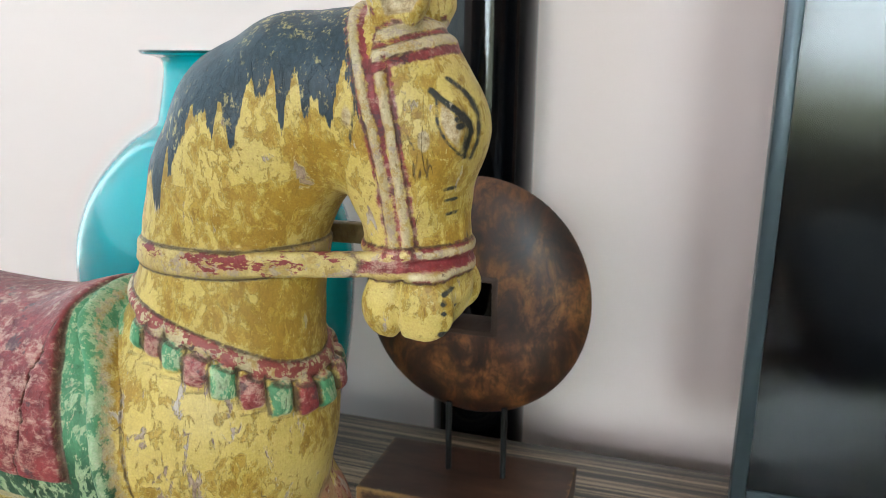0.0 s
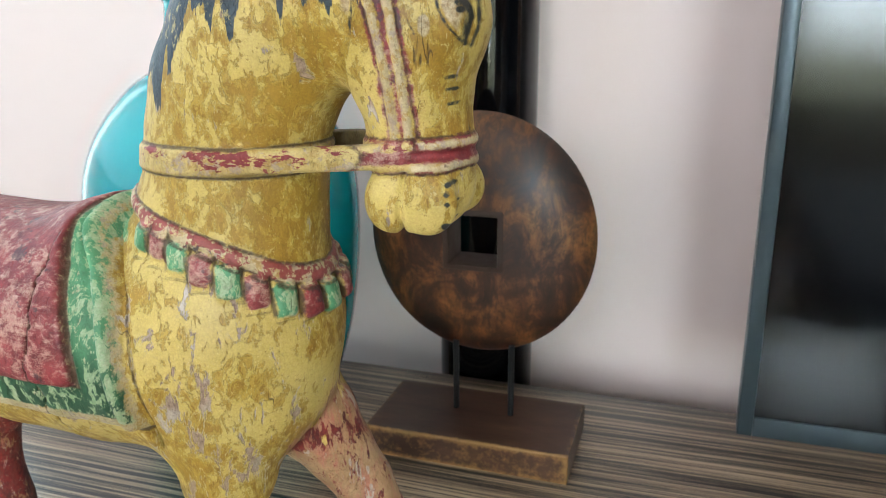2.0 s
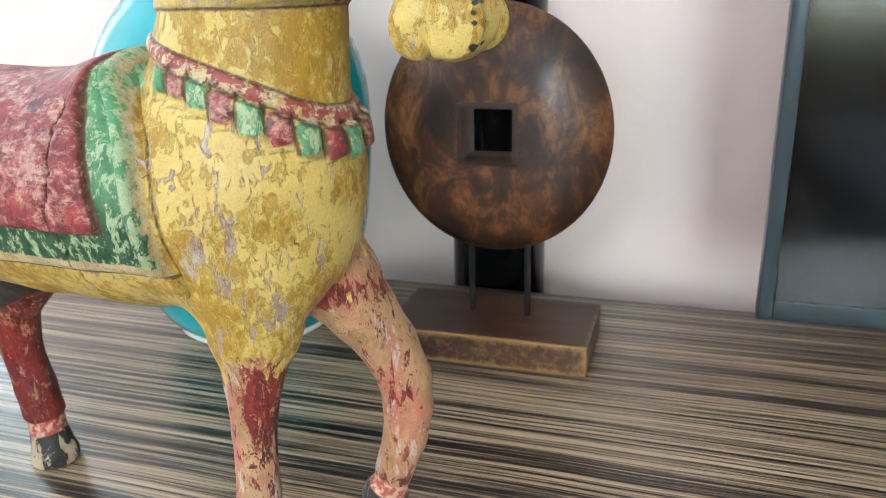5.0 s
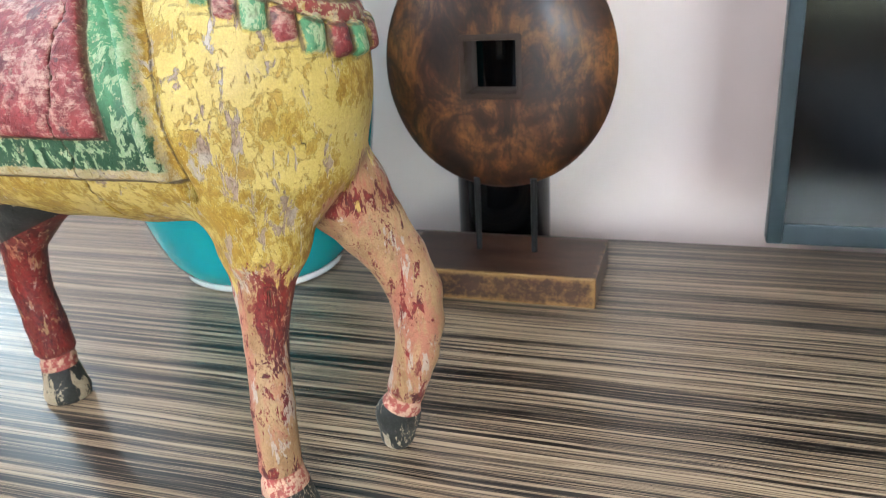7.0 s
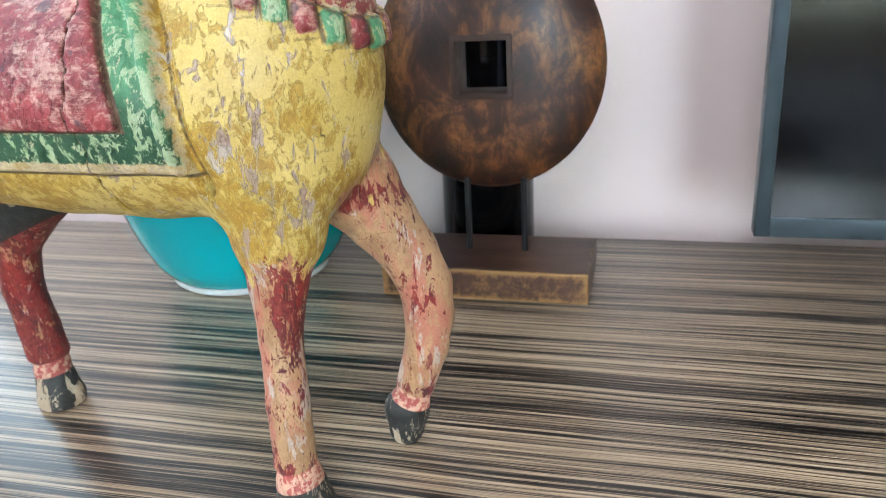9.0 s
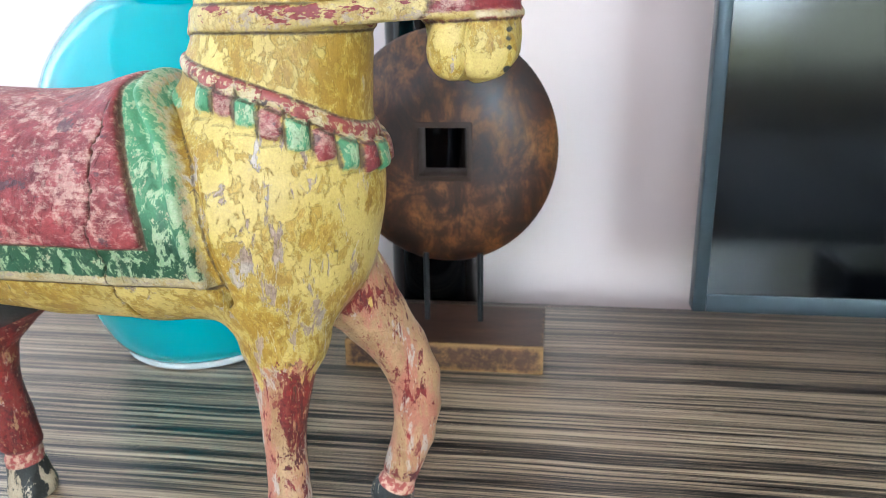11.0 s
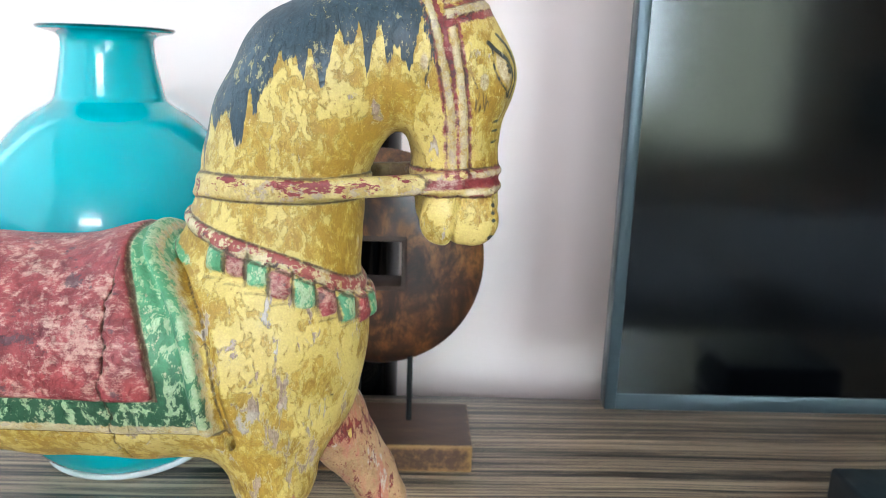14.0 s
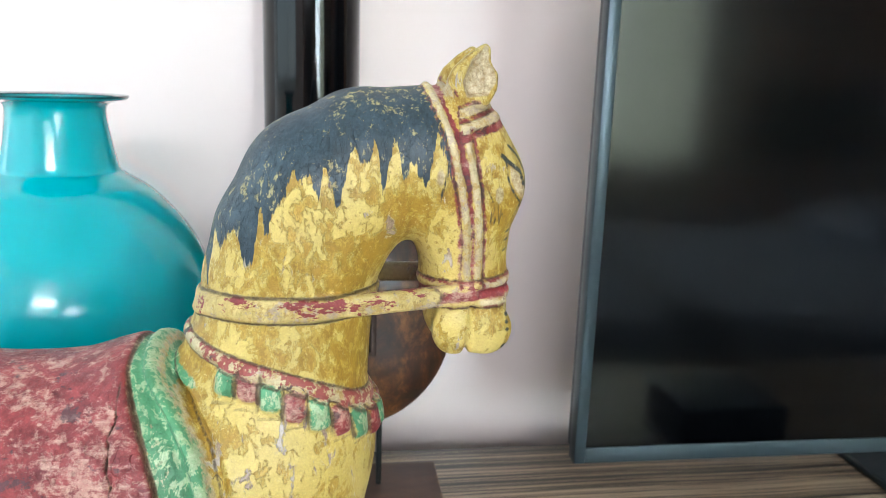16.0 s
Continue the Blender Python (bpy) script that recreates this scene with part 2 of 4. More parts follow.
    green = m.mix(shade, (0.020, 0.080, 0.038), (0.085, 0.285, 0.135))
    rubbed = m.math("MULTIPLY", m.attr("worn"), 0.022)
    green = m.mix(m.ramp(m.math("ADD", wear, rubbed), (0.528, 0.0), (0.548, 0.85)), green, m.mix(m.ramp(fleck, (0.35, 0.0), (0.65, 1.0)), (0.30, 0.44, 0.23), (0.50, 0.56, 0.36)))
    green = m.mix(m.ramp(m.noise(90, 7, 0.8), (0.60, 0.0), (0.62, 0.85)), green, (0.56, 0.49, 0.32))
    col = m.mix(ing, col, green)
    # red, with dry brush strokes along the cloth
    red = m.mix(m.ramp(m.noise(70, 6, 0.7), (0.35, 0.0), (0.65, 1.0)), (0.13, 0.013, 0.018), (0.31, 0.046, 0.048))
    worn = both(both(m.noise(150, 9, 0.76, m.scaled((0.9, 1, 1.1)), 0.3), brush, 0.66, 0.16), blotch, 1.0, 0.32)
    red = m.mix(m.ramp(m.math("ADD", worn, rubbed), (0.575, 0.0), (0.660, 0.85)), red, m.mix(m.ramp(both(fleck, brush, 0.5, 0.5), (0.35, 0.0), (0.65, 1.0)), (0.40, 0.17, 0.145), (0.58, 0.40, 0.31)))
    red = m.mix(m.ramp(both(m.noise(34, 5, 0.65, m.scaled((1, 1, 1.8))), fleck, 0.8, 0.2), (0.575, 0.0), (0.61, 0.7)), red, (0.040, 0.028, 0.038))
    col = m.mix(inr, col, red)
    spots = m.ramp(m.noise(46, 7, 0.72, m.scaled((0.7, 1, 1.5))), (0.560, 0.0), (0.570, 1.0))
    col = m.mix(m.math("MULTIPLY", spots, layer("belt", 3.0)), col, m.mix(fleck, (0.13, 0.010, 0.014), (0.32, 0.045, 0.045)))
    bits = m.ramp(both(m.noise(80, 7, 0.72), fleck, 0.8, 0.2), (0.498, 0.0), (0.512, 0.95))
    col = m.mix(m.math("MULTIPLY", bits, layer("neckband", 3.0)), col, m.mix(m.ramp(m.noise(60, 4), (0.56, 0.0), (0.60, 1.0)), (0.27, 0.040, 0.040), (0.035, 0.028, 0.035)))
    # blue-black mane, rubbed to the yellow in flecks
    mane = m.mix(m.ramp(both(m.noise(50, 4), grain, 0.5, 0.5), (0.35, 0.0), (0.65, 1.0)), (0.009, 0.019, 0.028), (0.038, 0.066, 0.088))
    rub = m.ramp(both(m.noise(190, 8, 0.8, m.scaled((1, 1, 0.55))), blotch, 1.0, 0.30), (0.725, 0.0), (0.755, 0.8))
    mane = m.mix(rub, mane, (0.46, 0.38, 0.16))
    col = m.mix(inm, col, mane)
    # ink lines, hooves
    ink = m.mix(fleck, (0.008, 0.010, 0.010), (0.040, 0.043, 0.040))
    drip = m.ramp(m.noise(95, 4, 0.6, m.scaled((1, 1, 0.22)), 0.4), (0.488, 0.0), (0.496, 0.95), (0.503, 0.95), (0.511, 0.0))
    drip = m.math("MULTIPLY", drip, m.ramp(m.noise(55, 3), (0.46, 0.0), (0.50, 1.0)))
    crack = m.math("MAXIMUM", m.ramp(both(m.noise(75, 5, 0.65, m.scaled((1, 1, 0.3))), m.attr("chip"), 1.0, 0.15), (0.63, 0.0), (0.65, 0.95)), m.math("MULTIPLY", drip, clamp(m.math("MULTIPLY", m.attr("fetlock"), 0.5))))
    ink = m.mix(crack, ink, m.mix(fleck, (0.40, 0.31, 0.20), (0.64, 0.55, 0.40)))
    col = m.mix(layer("ink", 1.6, 1.4), col, ink)
    # old dirt in the carved seams, shade painted round the pendants, the far bar's dark brown
    seam = m.math("MULTIPLY", layer("seam", 2.0, 1.1), 0.85)
    col = m.mix(seam, col, m.mix(fleck, (0.035, 0.020, 0.010), (0.10, 0.06, 0.03)))
    col = m.mix(0.5, col, m.mix(m.ramp(grit, (0.3, 0.0), (0.7, 1.0)), (0.32, 0.32, 0.32), (0.68, 0.68, 0.68)), "OVERLAY")
    trap = m.math("MAXIMUM", m.math("MAXIMUM", inc, ing), m.math("MAXIMUM", inr, inm))
    h = both(both(patch, thin, 0.40, 0.10), grain, 1.0, 0.12)
    h = m.math("ADD", h, both(fleck, grit, 0.12, 0.05))
    h = m.math("SUBTRACT", h, m.math("MULTIPLY", m.math("MULTIPLY", bare, m.math("SUBTRACT", 1.0, trap)), 0.7))
    h = m.math("SUBTRACT", h, m.math("MULTIPLY", m.math("MAXIMUM", seam, split), 0.6))
    m.bump(h, 1.0, 0.0010)
    return m.out(col, m.ramp(flake, (0.3, 0.34), (0.7, 0.56)))


def plain(name, colour, rough, metal=0.0, bumpy=0.0, **more):
    m = Mat(name, Metallic=metal, **more)
    c = m.ramp(m.noise(18, 4), (0.3, tuple(v * 0.88 for v in colour)), (0.7, tuple(min(1.0, v * 1.1) for v in colour)))
    if bumpy:
        m.bump(m.noise(300, 3), bumpy, 0.0006)
    return m.out(c, m.ramp(m.noise(60, 3), (0.3, rough * 0.9), (0.7, rough * 1.15)))


WALLP, ZEBRA, TEAL, DISC, BLOCK, HORSE = wall_paint(), zebrano(), teal_glass(), disc_wood(), block_wood(), horse_paint()
RIMW = plain("dark_rim_wood", (0.030, 0.013, 0.007), 0.6, bumpy=0.3)
GLOSS_BLACK = plain("gloss_black_lacquer", (0.0012, 0.0015, 0.002), 0.08, IOR=1.42)
IRON = plain("black_iron", (0.008, 0.009, 0.010), 0.45, 0.3, 0.2)
BEZEL = plain("grey_brushed_bezel", (0.040, 0.058, 0.068), 0.33, 0.5)
SCREEN = plain("dark_screen_glass", (0.0006, 0.0008, 0.0012), 0.12, IOR=1.46)
BOXPL = plain("black_box_plastic", (0.012, 0.017, 0.020), 0.4)
LIPGL = plain("dark_teal_glass", (0.002, 0.075, 0.085), 0.1)
WHITEGL = plain("white_glass", (0.72, 0.80, 0.80), 0.08)
FLOORM = plain("brown_wood_floor", (0.15, 0.085, 0.048), 0.5)
CLAYP = plain("clay_brown_paint", (0.36, 0.20, 0.13), 0.85)
WARMP = plain("warm_brown_paint", (0.50, 0.38, 0.29), 0.85)
CEILM = plain("ceiling_paint", (0.8, 0.79, 0.77), 0.9)
RUNW = plain("dark_brown_bed_wood", (0.06, 0.032, 0.020), 0.45)
LINEN = plain("white_cotton", (0.21, 0.23, 0.27), 0.9, bumpy=0.2)
RUNNER = plain("dark_woven_cloth", (0.09, 0.09, 0.095), 0.9, bumpy=0.3)
OLIVE = plain("dark_olive_canvas", (0.05, 0.055, 0.03), 0.8)
FRAMEM = plain("white_window_frame", (0.7, 0.7, 0.69), 0.4)


def garden():
    """What lies beyond the garden window: bright sky over sunlit foliage."""
    m = Mat("garden_daylight")
    sep = m.n.new("ShaderNodeSeparateXYZ")
    m.l.new(m.co, sep.inputs[0])
    leaf = m.noise(5, 6, 0.7)
    tall = m.math("ADD", sep.outputs[2], m.math("MULTIPLY", m.math("SUBTRACT", leaf, 0.5), 0.7))
    tall = m.math("MULTIPLY_ADD", tall, 0.5, 0.25)
    c = m.ramp(tall, (0.10, (0.035, 0.04, 0.02)), (0.27, (0.11, 0.125, 0.065)), (0.37, (0.34, 0.37, 0.24)), (0.43, (0.74, 0.86, 0.80)), (0.50, (1.6, 1.85, 1.95)))
    side = m.math("MULTIPLY", m.math("ADD", sep.outputs[0], m.math("MULTIPLY", leaf, 0.3)), 0.3)
    c = m.mix(m.ramp(side, (0.46, 0.0), (0.54, 1.0)), c, m.mix(leaf, (0.13, 0.15, 0.10), (0.36, 0.40, 0.32)))
    e = m.n.new("ShaderNodeEmission")
    e.inputs["Strength"].default_value = GARDEN
    m.l.new(c, e.inputs["Color"])
    m.l.new(e.outputs[0], m.n["Material Output"].inputs["Surface"])
    return m.m


GARDEN = 21.0
GARDENM = garden()
GLASS = Mat("window_glass", Roughness=0.0, Transmission_Weight=1.0, IOR=1.45).m

# ---- building helpers ----


def part(name, bm, material, parent=None, label=""):
    me = bpy.data.meshes.new(name)
    bm.to_mesh(me)
    bm.free()
    for p in me.polygons:
        p.use_smooth = True
    me.materials.append(material)
    me.set_sharp_from_angle(angle=radians(35))
    ob = new(name, me)
    if parent is not None:
        ob.parent = parent
    if label:
        tagged(ob, label)
    return ob


def thing(name, x, y, z, label, category, group="", kind=""):
    ob = new(name)
    ob.location = (x, y, z)
    return tagged(ob, label, category, group, kind)


def box(x0, x1, y0, y1, z0, z1, bevel=0.0, seg=2, bm=None):
    bm = bm or bmesh.new()
    made = bmesh.ops.create_cube(bm, size=1, matrix=Matrix.Translation(((x0 + x1) / 2, (y0 + y1) / 2, (z0 + z1) / 2)) @ Matrix.Diagonal((x1 - x0, y1 - y0, z1 - z0, 1)))
    if bevel:
        edges = {e for v in made["verts"] for e in v.link_edges}
        bmesh.ops.bevel(bm, geom=list(edges), offset=bevel, segments=seg, profile=0.5, affect="EDGES")
    return bm


def lathe(profile, steps=72, bm=None):
    """A turned shape from (radius, z) pairs; a radius of 0 closes it."""
    bm = bm or bmesh.new()
    rings = []
    for r, z in profile:
        if r < 1e-6:
            rings.append([bm.verts.new((0, 0, z))])
        else:
            rings.append([bm.verts.new((r * math.cos(a), r * math.sin(a), z)) for a in (2 * math.pi * k / steps for k in range(steps))])
    for a, b in zip(rings, rings[1:]):
        for k in range(steps):
            q = [a[k % len(a)], a[(k + 1) % len(a)], b[(k + 1) % len(b)], b[k % len(b)]]
            q = [v for n, v in enumerate(q) if v not in q[:n]]
            if len(q) > 2:
                bm.faces.new(q)
    bmesh.ops.recalc_face_normals(bm, faces=bm.faces)
    return bm


def smooth_line(points, n=8):
    """More points on a smooth line through the given ones."""
    out = []
    for k in range(len(points) - 1):
        p = [Vector(points[min(max(k + d, 0), len(points) - 1)]) for d in (-1, 0, 1, 2)]
        for s in range(n):
            t = s / n
            out.append(tuple(0.5 * (2 * p[1] + (p[2] - p[0]) * t + (2 * p[0] - 5 * p[1] + 4 * p[2] - p[3]) * t * t + (3 * p[1] - p[0] - 3 * p[2] + p[3]) * t**3)))
    return out + [tuple(points[-1])]


# ---- the room ----
def holed_wall(along, openings, lo, hi, at):
    """A wall along x or y at a place, with window openings cut through it."""
    bm = bmesh.new()
    cut = lo

    def slab(a, b, z0, z1):
        if along == "x":
            box(a, b, at - 0.12, at, z0, z1, bm=bm)
        else:
            box(at - 0.12, at, a, b, z0, z1, bm=bm)

    for a, b, z0, z1 in openings:
        slab(cut, a, FLOOR, CEIL)
        slab(a, b, FLOOR, z0)
        slab(a, b, z1, CEIL)
        cut = b
    slab(cut, hi, FLOOR, CEIL)
    return bm


tagged(part("wall_north", holed_wall("x", [CORNER], LEFT, RIGHT, WALL + 0.12), WALLP), "off-white painted plaster wall behind the console", "wall", kind="structure")
tagged(part("wall_west", holed_wall("y", [SIDE], BACK, WALL + 0.12, LEFT), WALLP), "off-white side wall with a wide window", "wall", kind="structure")
tagged(part("wall_east", box(RIGHT, RIGHT + 0.12, BACK - 0.12, WALL + 0.12, FLOOR, CEIL), CLAYP), "plain clay-brown painted side wall of the room", "wall", kind="structure")
tagged(part("wall_south", holed_wall("x", WINDOWS, LEFT - 0.12, RIGHT, BACK), WARMP), "brown painted wall with two window openings", "wall", kind="structure")
tagged(part("floor", box(LEFT - 0.12, RIGHT + 0.12, BACK - 0.12, WALL + 0.12, FLOOR - 0.1, FLOOR), FLOORM), "plain brown wooden floor of the room", "floor", kind="structure")
tagged(part("ceiling", box(LEFT - 0.12, RIGHT + 0.12, BACK - 0.12, WALL + 0.12, CEIL, CEIL + 0.1), CEILM), "plain white painted ceiling of the room", "ceiling", kind="structure")


def window_unit(name, w, h, m):
    win = thing(name, 0, 0, 0, "tall white-framed window towards the garden, out of view", "window", kind="structure")
    win.matrix_world = m
    w /= 2
    for nm, b in (("window_frame", (-w, -w + 0.05, 0, h)), ("window_frame", (w - 0.05, w, 0, h)), ("window_frame", (-w + 0.05, w - 0.05, 0, 0.05)), ("window_frame", (-w + 0.05, w - 0.05, h - 0.05, h)), ("mullion", (-0.025, 0.025, 0.05, h - 0.05))):
        part(nm, box(b[0], b[1], -0.03, 0.03, b[2], b[3], 0.004), FRAMEM, win)
    for s in (-1, 1):
        a, b = sorted((s * 0.025, s * (w - 0.05)))
        pane = part("pane", box(a, b, -0.004, 0.004, 0.05, h - 0.05), GLASS, win)
        pane.visible_shadow = False


for n, (x0, x1, z0, z1) in enumerate(WINDOWS):
    window_unit("window_%d" % (n + 1), x1 - x0, z1 - z0, pose((x0 + x1) / 2, BACK - 0.07, z0))
# unseen corner window, added to go with its lamp
window_unit("window_4", CORNER[1] - CORNER[0], CORNER[3] - CORNER[2], pose((CORNER[0] + CORNER[1]) / 2, WALL + 0.07, CORNER[2]))
window_unit("window_3", SIDE[1] - SIDE[0], SIDE[3] - SIDE[2], pose(LEFT - 0.07, (SIDE[0] + SIDE[1]) / 2, SIDE[2], 0, 0, 90))

tagged(part("backdrop", box(-0.6, 2.9, BACK - 0.75, BACK - 0.74, -0.7, 2.3), GARDENM), "bright sky and garden foliage beyond the window", "backdrop", kind="structure")

# ---- the bed and the picture behind the camera, seen in the television's glass ----


def pillowy(x0, x1, y0, y1, z0, z1, bevel, seed):
    """A soft slab with a slightly uneven top."""
    bm = box(x0, x1, y0, y1, z0, z1, bevel, 4)
    bmesh.ops.subdivide_edges(bm, edges=[e for e in bm.edges if e.calc_length() > 0.2], cuts=10, use_grid_fill=True)
    for v in bm.verts:
        if v.co.z > z0 + 0.02:
            v.co.z += 0.008 * math.sin(v.co.x * 9 + seed) * math.cos(v.co.y * 7 + seed)
    return bm


bed = thing("bed", 0.42, -1.95, FLOOR, "low dark wooden bed with white duvet and dark runner", "bed")
part("bed_base", box(0.03, 2.06, 0.04, 1.46, 0.09, 0.25, 0.006), RUNW, bed, "dark brown wooden bed base")
for lx in (0.10, 1.92):
    for ly in (0.10, 1.34):
        part("leg", box(lx, lx + 0.06, ly, ly + 0.06, 0, 0.089, 0.003), RUNW, bed)
part("headboard", box(2.062, 2.11, 0.0, 1.50, 0.05, 0.95, 0.01, 3), RUNW, bed)
part("duvet", pillowy(0.0, 2.04, 0.0, 1.50, 0.251, 0.415, 0.06, 0.4), LINEN, bed, "smooth white cotton duvet")
part("bed_runner", pillowy(0.32, 0.52, -0.012, 1.512, 0.262, 0.432, 0.06, 0.4), RUNNER, bed, "dark woven bed runner")
part("pillow", pillowy(1.58, 2.0, 0.10, 0.70, 0.436, 0.55, 0.05, 1.0), LINEN, bed)
part("pillow", pillowy(1.58, 2.0, 0.80, 1.40, 0.436, 0.55, 0.05, 2.0), LINEN, bed)
picture = thing("wall_picture", 2.92, BACK, 0.07, "dark framed picture hanging on the brown wall", "picture")
for name, b in (("frame_side", (-0.47, -0.44, 0, 0.50)), ("frame_side", (0.44, 0.47, 0, 0.50)), ("frame_rail", (-0.44, 0.44, 0, 0.03)), ("frame_rail", (-0.44, 0.44, 0.47, 0.50))):
    part(name, box(b[0], b[1], 0, 0.028, b[2], b[3], 0.003), RUNW, picture)
part("canvas", box(-0.441, 0.441, 0.004, 0.018, 0.029, 0.471), OLIVE, picture, "dark olive-green canvas")

# ---- the console ----
console = thing("console_table", 0, 0, FLOOR, "striped dark zebrano laminate console with a smooth top", "console")
H = -FLOOR
part("tabletop", box(-1.35, 1.15, 0.2, 0.879, H - 0.03, H, 0.0015), ZEBRA, console, "dark and tan striped wood-grain laminate top")
part("side_panel", box(-1.33, -1.30, 0.22, 0.87, 0, H - 0.0301), ZEBRA, console)
part("side_panel", box(1.10, 1.13, 0.22, 0.87, 0, H - 0.0301), ZEBRA, console)
part("front_panel", box(-1.2995, 1.0995, 0.225, 0.245, 0.06, H - 0.0301), ZEBRA, console)
part("back_panel", box(-1.2995, 1.0995, 0.85, 0.865, 0.06, H - 0.0301), ZEBRA, console)

# ---- black column between console and wall ----
column = thing("black_column", -0.245, 0.944, FLOOR, "tall gloss-black lacquered column between console and wall", "column")
part("shaft", lathe([(0, 0.02), (0.0625, 0.02), (0.0625, 1.9), (0, 1.9)], 96), GLOSS_BLACK, column)
part("foot", lathe([(0, 0), (0.066, 0), (0.066, 0.018), (0.064, 0.02), (0, 0.02)], 96), GLOSS_BLACK, column)

# ---- vase ----
vase = thing("teal_vase", -0.495, 0.7256, 0, "large teal glass vase with flared lip and white foot", "vase")
outer = smooth_line([(0.0920, 0.0095), (0.1010, 0.018), (0.1120, 0.034), (0.1270, 0.070), (0.1385, 0.115), (0.1470, 0.175), (0.1505, 0.235), (0.1480, 0.285), (0.1370, 0.322), (0.1230, 0.348), (0.1060, 0.370), (0.0860, 0.390), (0.0660, 0.403), (0.0585, 0.4085)], 6)
outer += smooth_line([(0.0562, 0.413), (0.0525, 0.430), (0.0480, 0.455), (0.0468, 0.468), (0.0480, 0.4745), (0.0540, 0.4785), (0.0665, 0.4810)], 5)
inner = [(0.0685, 0.4826), (0.0672, 0.4838), (0.056, 0.4826), (0.047, 0.479), (0.0435, 0.468), (0.049, 0.43), (0.053, 0.405), (0.085, 0.37), (0.124, 0.32), (0.138, 0.25), (0.12, 0.10), (0.08, 0.03), (0, 0.025)]
part("body", lathe([(0, 0.0095)] + outer + inner, 128), TEAL, vase)
part("lip", lathe([(0.0570, 0.4806), (0.0655, 0.4815), (0.0690, 0.4830), (0.0697, 0.4843), (0.0687, 0.4853), (0.0575, 0.4841), (0.0570, 0.4806)], 128), LIPGL, vase, "dark teal glass lip of the vase")
part("foot", lathe([(0, 0.0), (0.084, 0.0), (0.0900, 0.001), (0.0928, 0.004), (0.0934, 0.0092), (0, 0.0093)], 128), WHITEGL, vase, "white cased glass foot of the vase")

# ---- disc sculpture ----
DX, DY, DZ = -0.2005, 0.746, 0.2330
sculpture = thing("disc_sculpture", DX, DY, 0, "dark burl wood disc with square hole on a stand", "sculpture")


def holed_disc(rx, rz, thick, hole):
    """A lens-shaped disc with a square hole, as rings that go from a square to an oval."""
    bm = bmesh.new()
    steps = 96
    rows = []
    stops = [0.0, 0.05, 0.14, 0.25, 0.37, 0.5, 0.62, 0.73, 0.82, 0.9, 0.955, 0.985, 1.0]
    sides = [(s, 1) for s in stops] + [(s, -1) for s in stops[-2::-1]]
    for s, side in sides:
        ring = []
        for k in range(steps):
            a = 2 * math.pi * (k + 0.5) / steps
            c, q = math.cos(a), math.sin(a)
            m = hole / max(abs(c), abs(q))
            r = math.hypot(rx * c, rz * q)
            f = m + (r - m) * s
            y = thick * (1.0 if side > 0 else 0.55) * (1 - s**2.1) ** 0.68 if s < 1 else 0.0
            ring.append(bm.verts.new((f * c, -side * max(y, 0), f * q)))
        rows.append(ring)
    for a, b in zip(rows, rows[1:] + rows[:1]):
        for k in range(steps):
            bm.faces.new((a[k], a[(k + 1) % steps], b[(k + 1) % steps], b[k]))
    bmesh.ops.recalc_face_normals(bm, faces=bm.faces)
    return bm


def square_frame(inner, outer, y0, y1):
    """A square picture-frame ring with eased edges."""
    bm = bmesh.new()
    loops = [[bm.verts.new((r * a, y, r * b)) for a, b in ((-1, -1), (1, -1), (1, 1), (-1, 1))] for r, y in ((inner, y0), (outer, y0 + 0.0015), (outer, y1 - 0.0015), (inner, y1))]
    for one, two in zip(loops, loops[1:] + loops[:1]):
        for k in range(4):
            bm.faces.new((one[k], one[(k + 1) % 4], two[(k + 1) % 4], two[k]))
    bmesh.ops.recalc_face_normals(bm, faces=bm.faces)
    bmesh.ops.bevel(bm, geom=bm.edges[:], offset=0.0014, segments=2, affect="EDGES", profile=0.5)
    return bm


d = part("disc", holed_disc(0.1232, 0.1310, 0.030, 0.0275), DISC, sculpture)
d.location.z = DZ
f = part("hole_frame", square_frame(0.0262, 0.0325, -0.0318, 0.0172), RIMW, sculpture, "raised square wooden rim round the hole")
f.location.z = DZ + 0.0015
for x in (-0.0240, 0.0385):
    rod = part("rod", lathe([(0, 0.028), (0.0034, 0.028), (0.0034, 0.115), (0, 0.115)], 20), IRON, sculpture, "thin black iron rod")
    rod.location.x, rod.location.y = x, -0.010
base = box(-0.107, 0.1132, -0.0785, 0.039, 0, 0.0325, 0.0016, 3)
bmesh.ops.subdivide_edges(base, edges=[e for e in base.edges if e.calc_length() > 0.02], cuts=24, use_grid_fill=True)
base_block = part("base_block", base, BLOCK, sculpture, "dark wooden block with gilt rubbed edges")
rub = base_block.data.attributes.new("rub", "FLOAT", "POINT")
for v in base_block.data.vertices:
    x, y, z = v.co
    near = sorted((min(x + 0.107, 0.1132 - x), min(y + 0.0785, 0.039 - y), min(z, 0.0325 - z)))
    rub.data[v.index].value = max(0.0, 1 - near[1] / 0.006) * 0.6 + (0.42 if y < -0.0765 else 0.0)

# ---- television ----
tv = thing("television", 0.0675, 0.693, 0, "dark flat television with slim grey frame, switched off", "television")
TW, TZ, TH, BZ, BB = 1.12, 0.0705, 0.65, 0.0136, 0.0195
part("screen", box(BZ - 0.001, TW - BZ + 0.001, 0.003, 0.012, TZ + BB - 0.001, TZ + TH - BZ + 0.001), SCREEN, tv, "dark glossy reflecting screen")
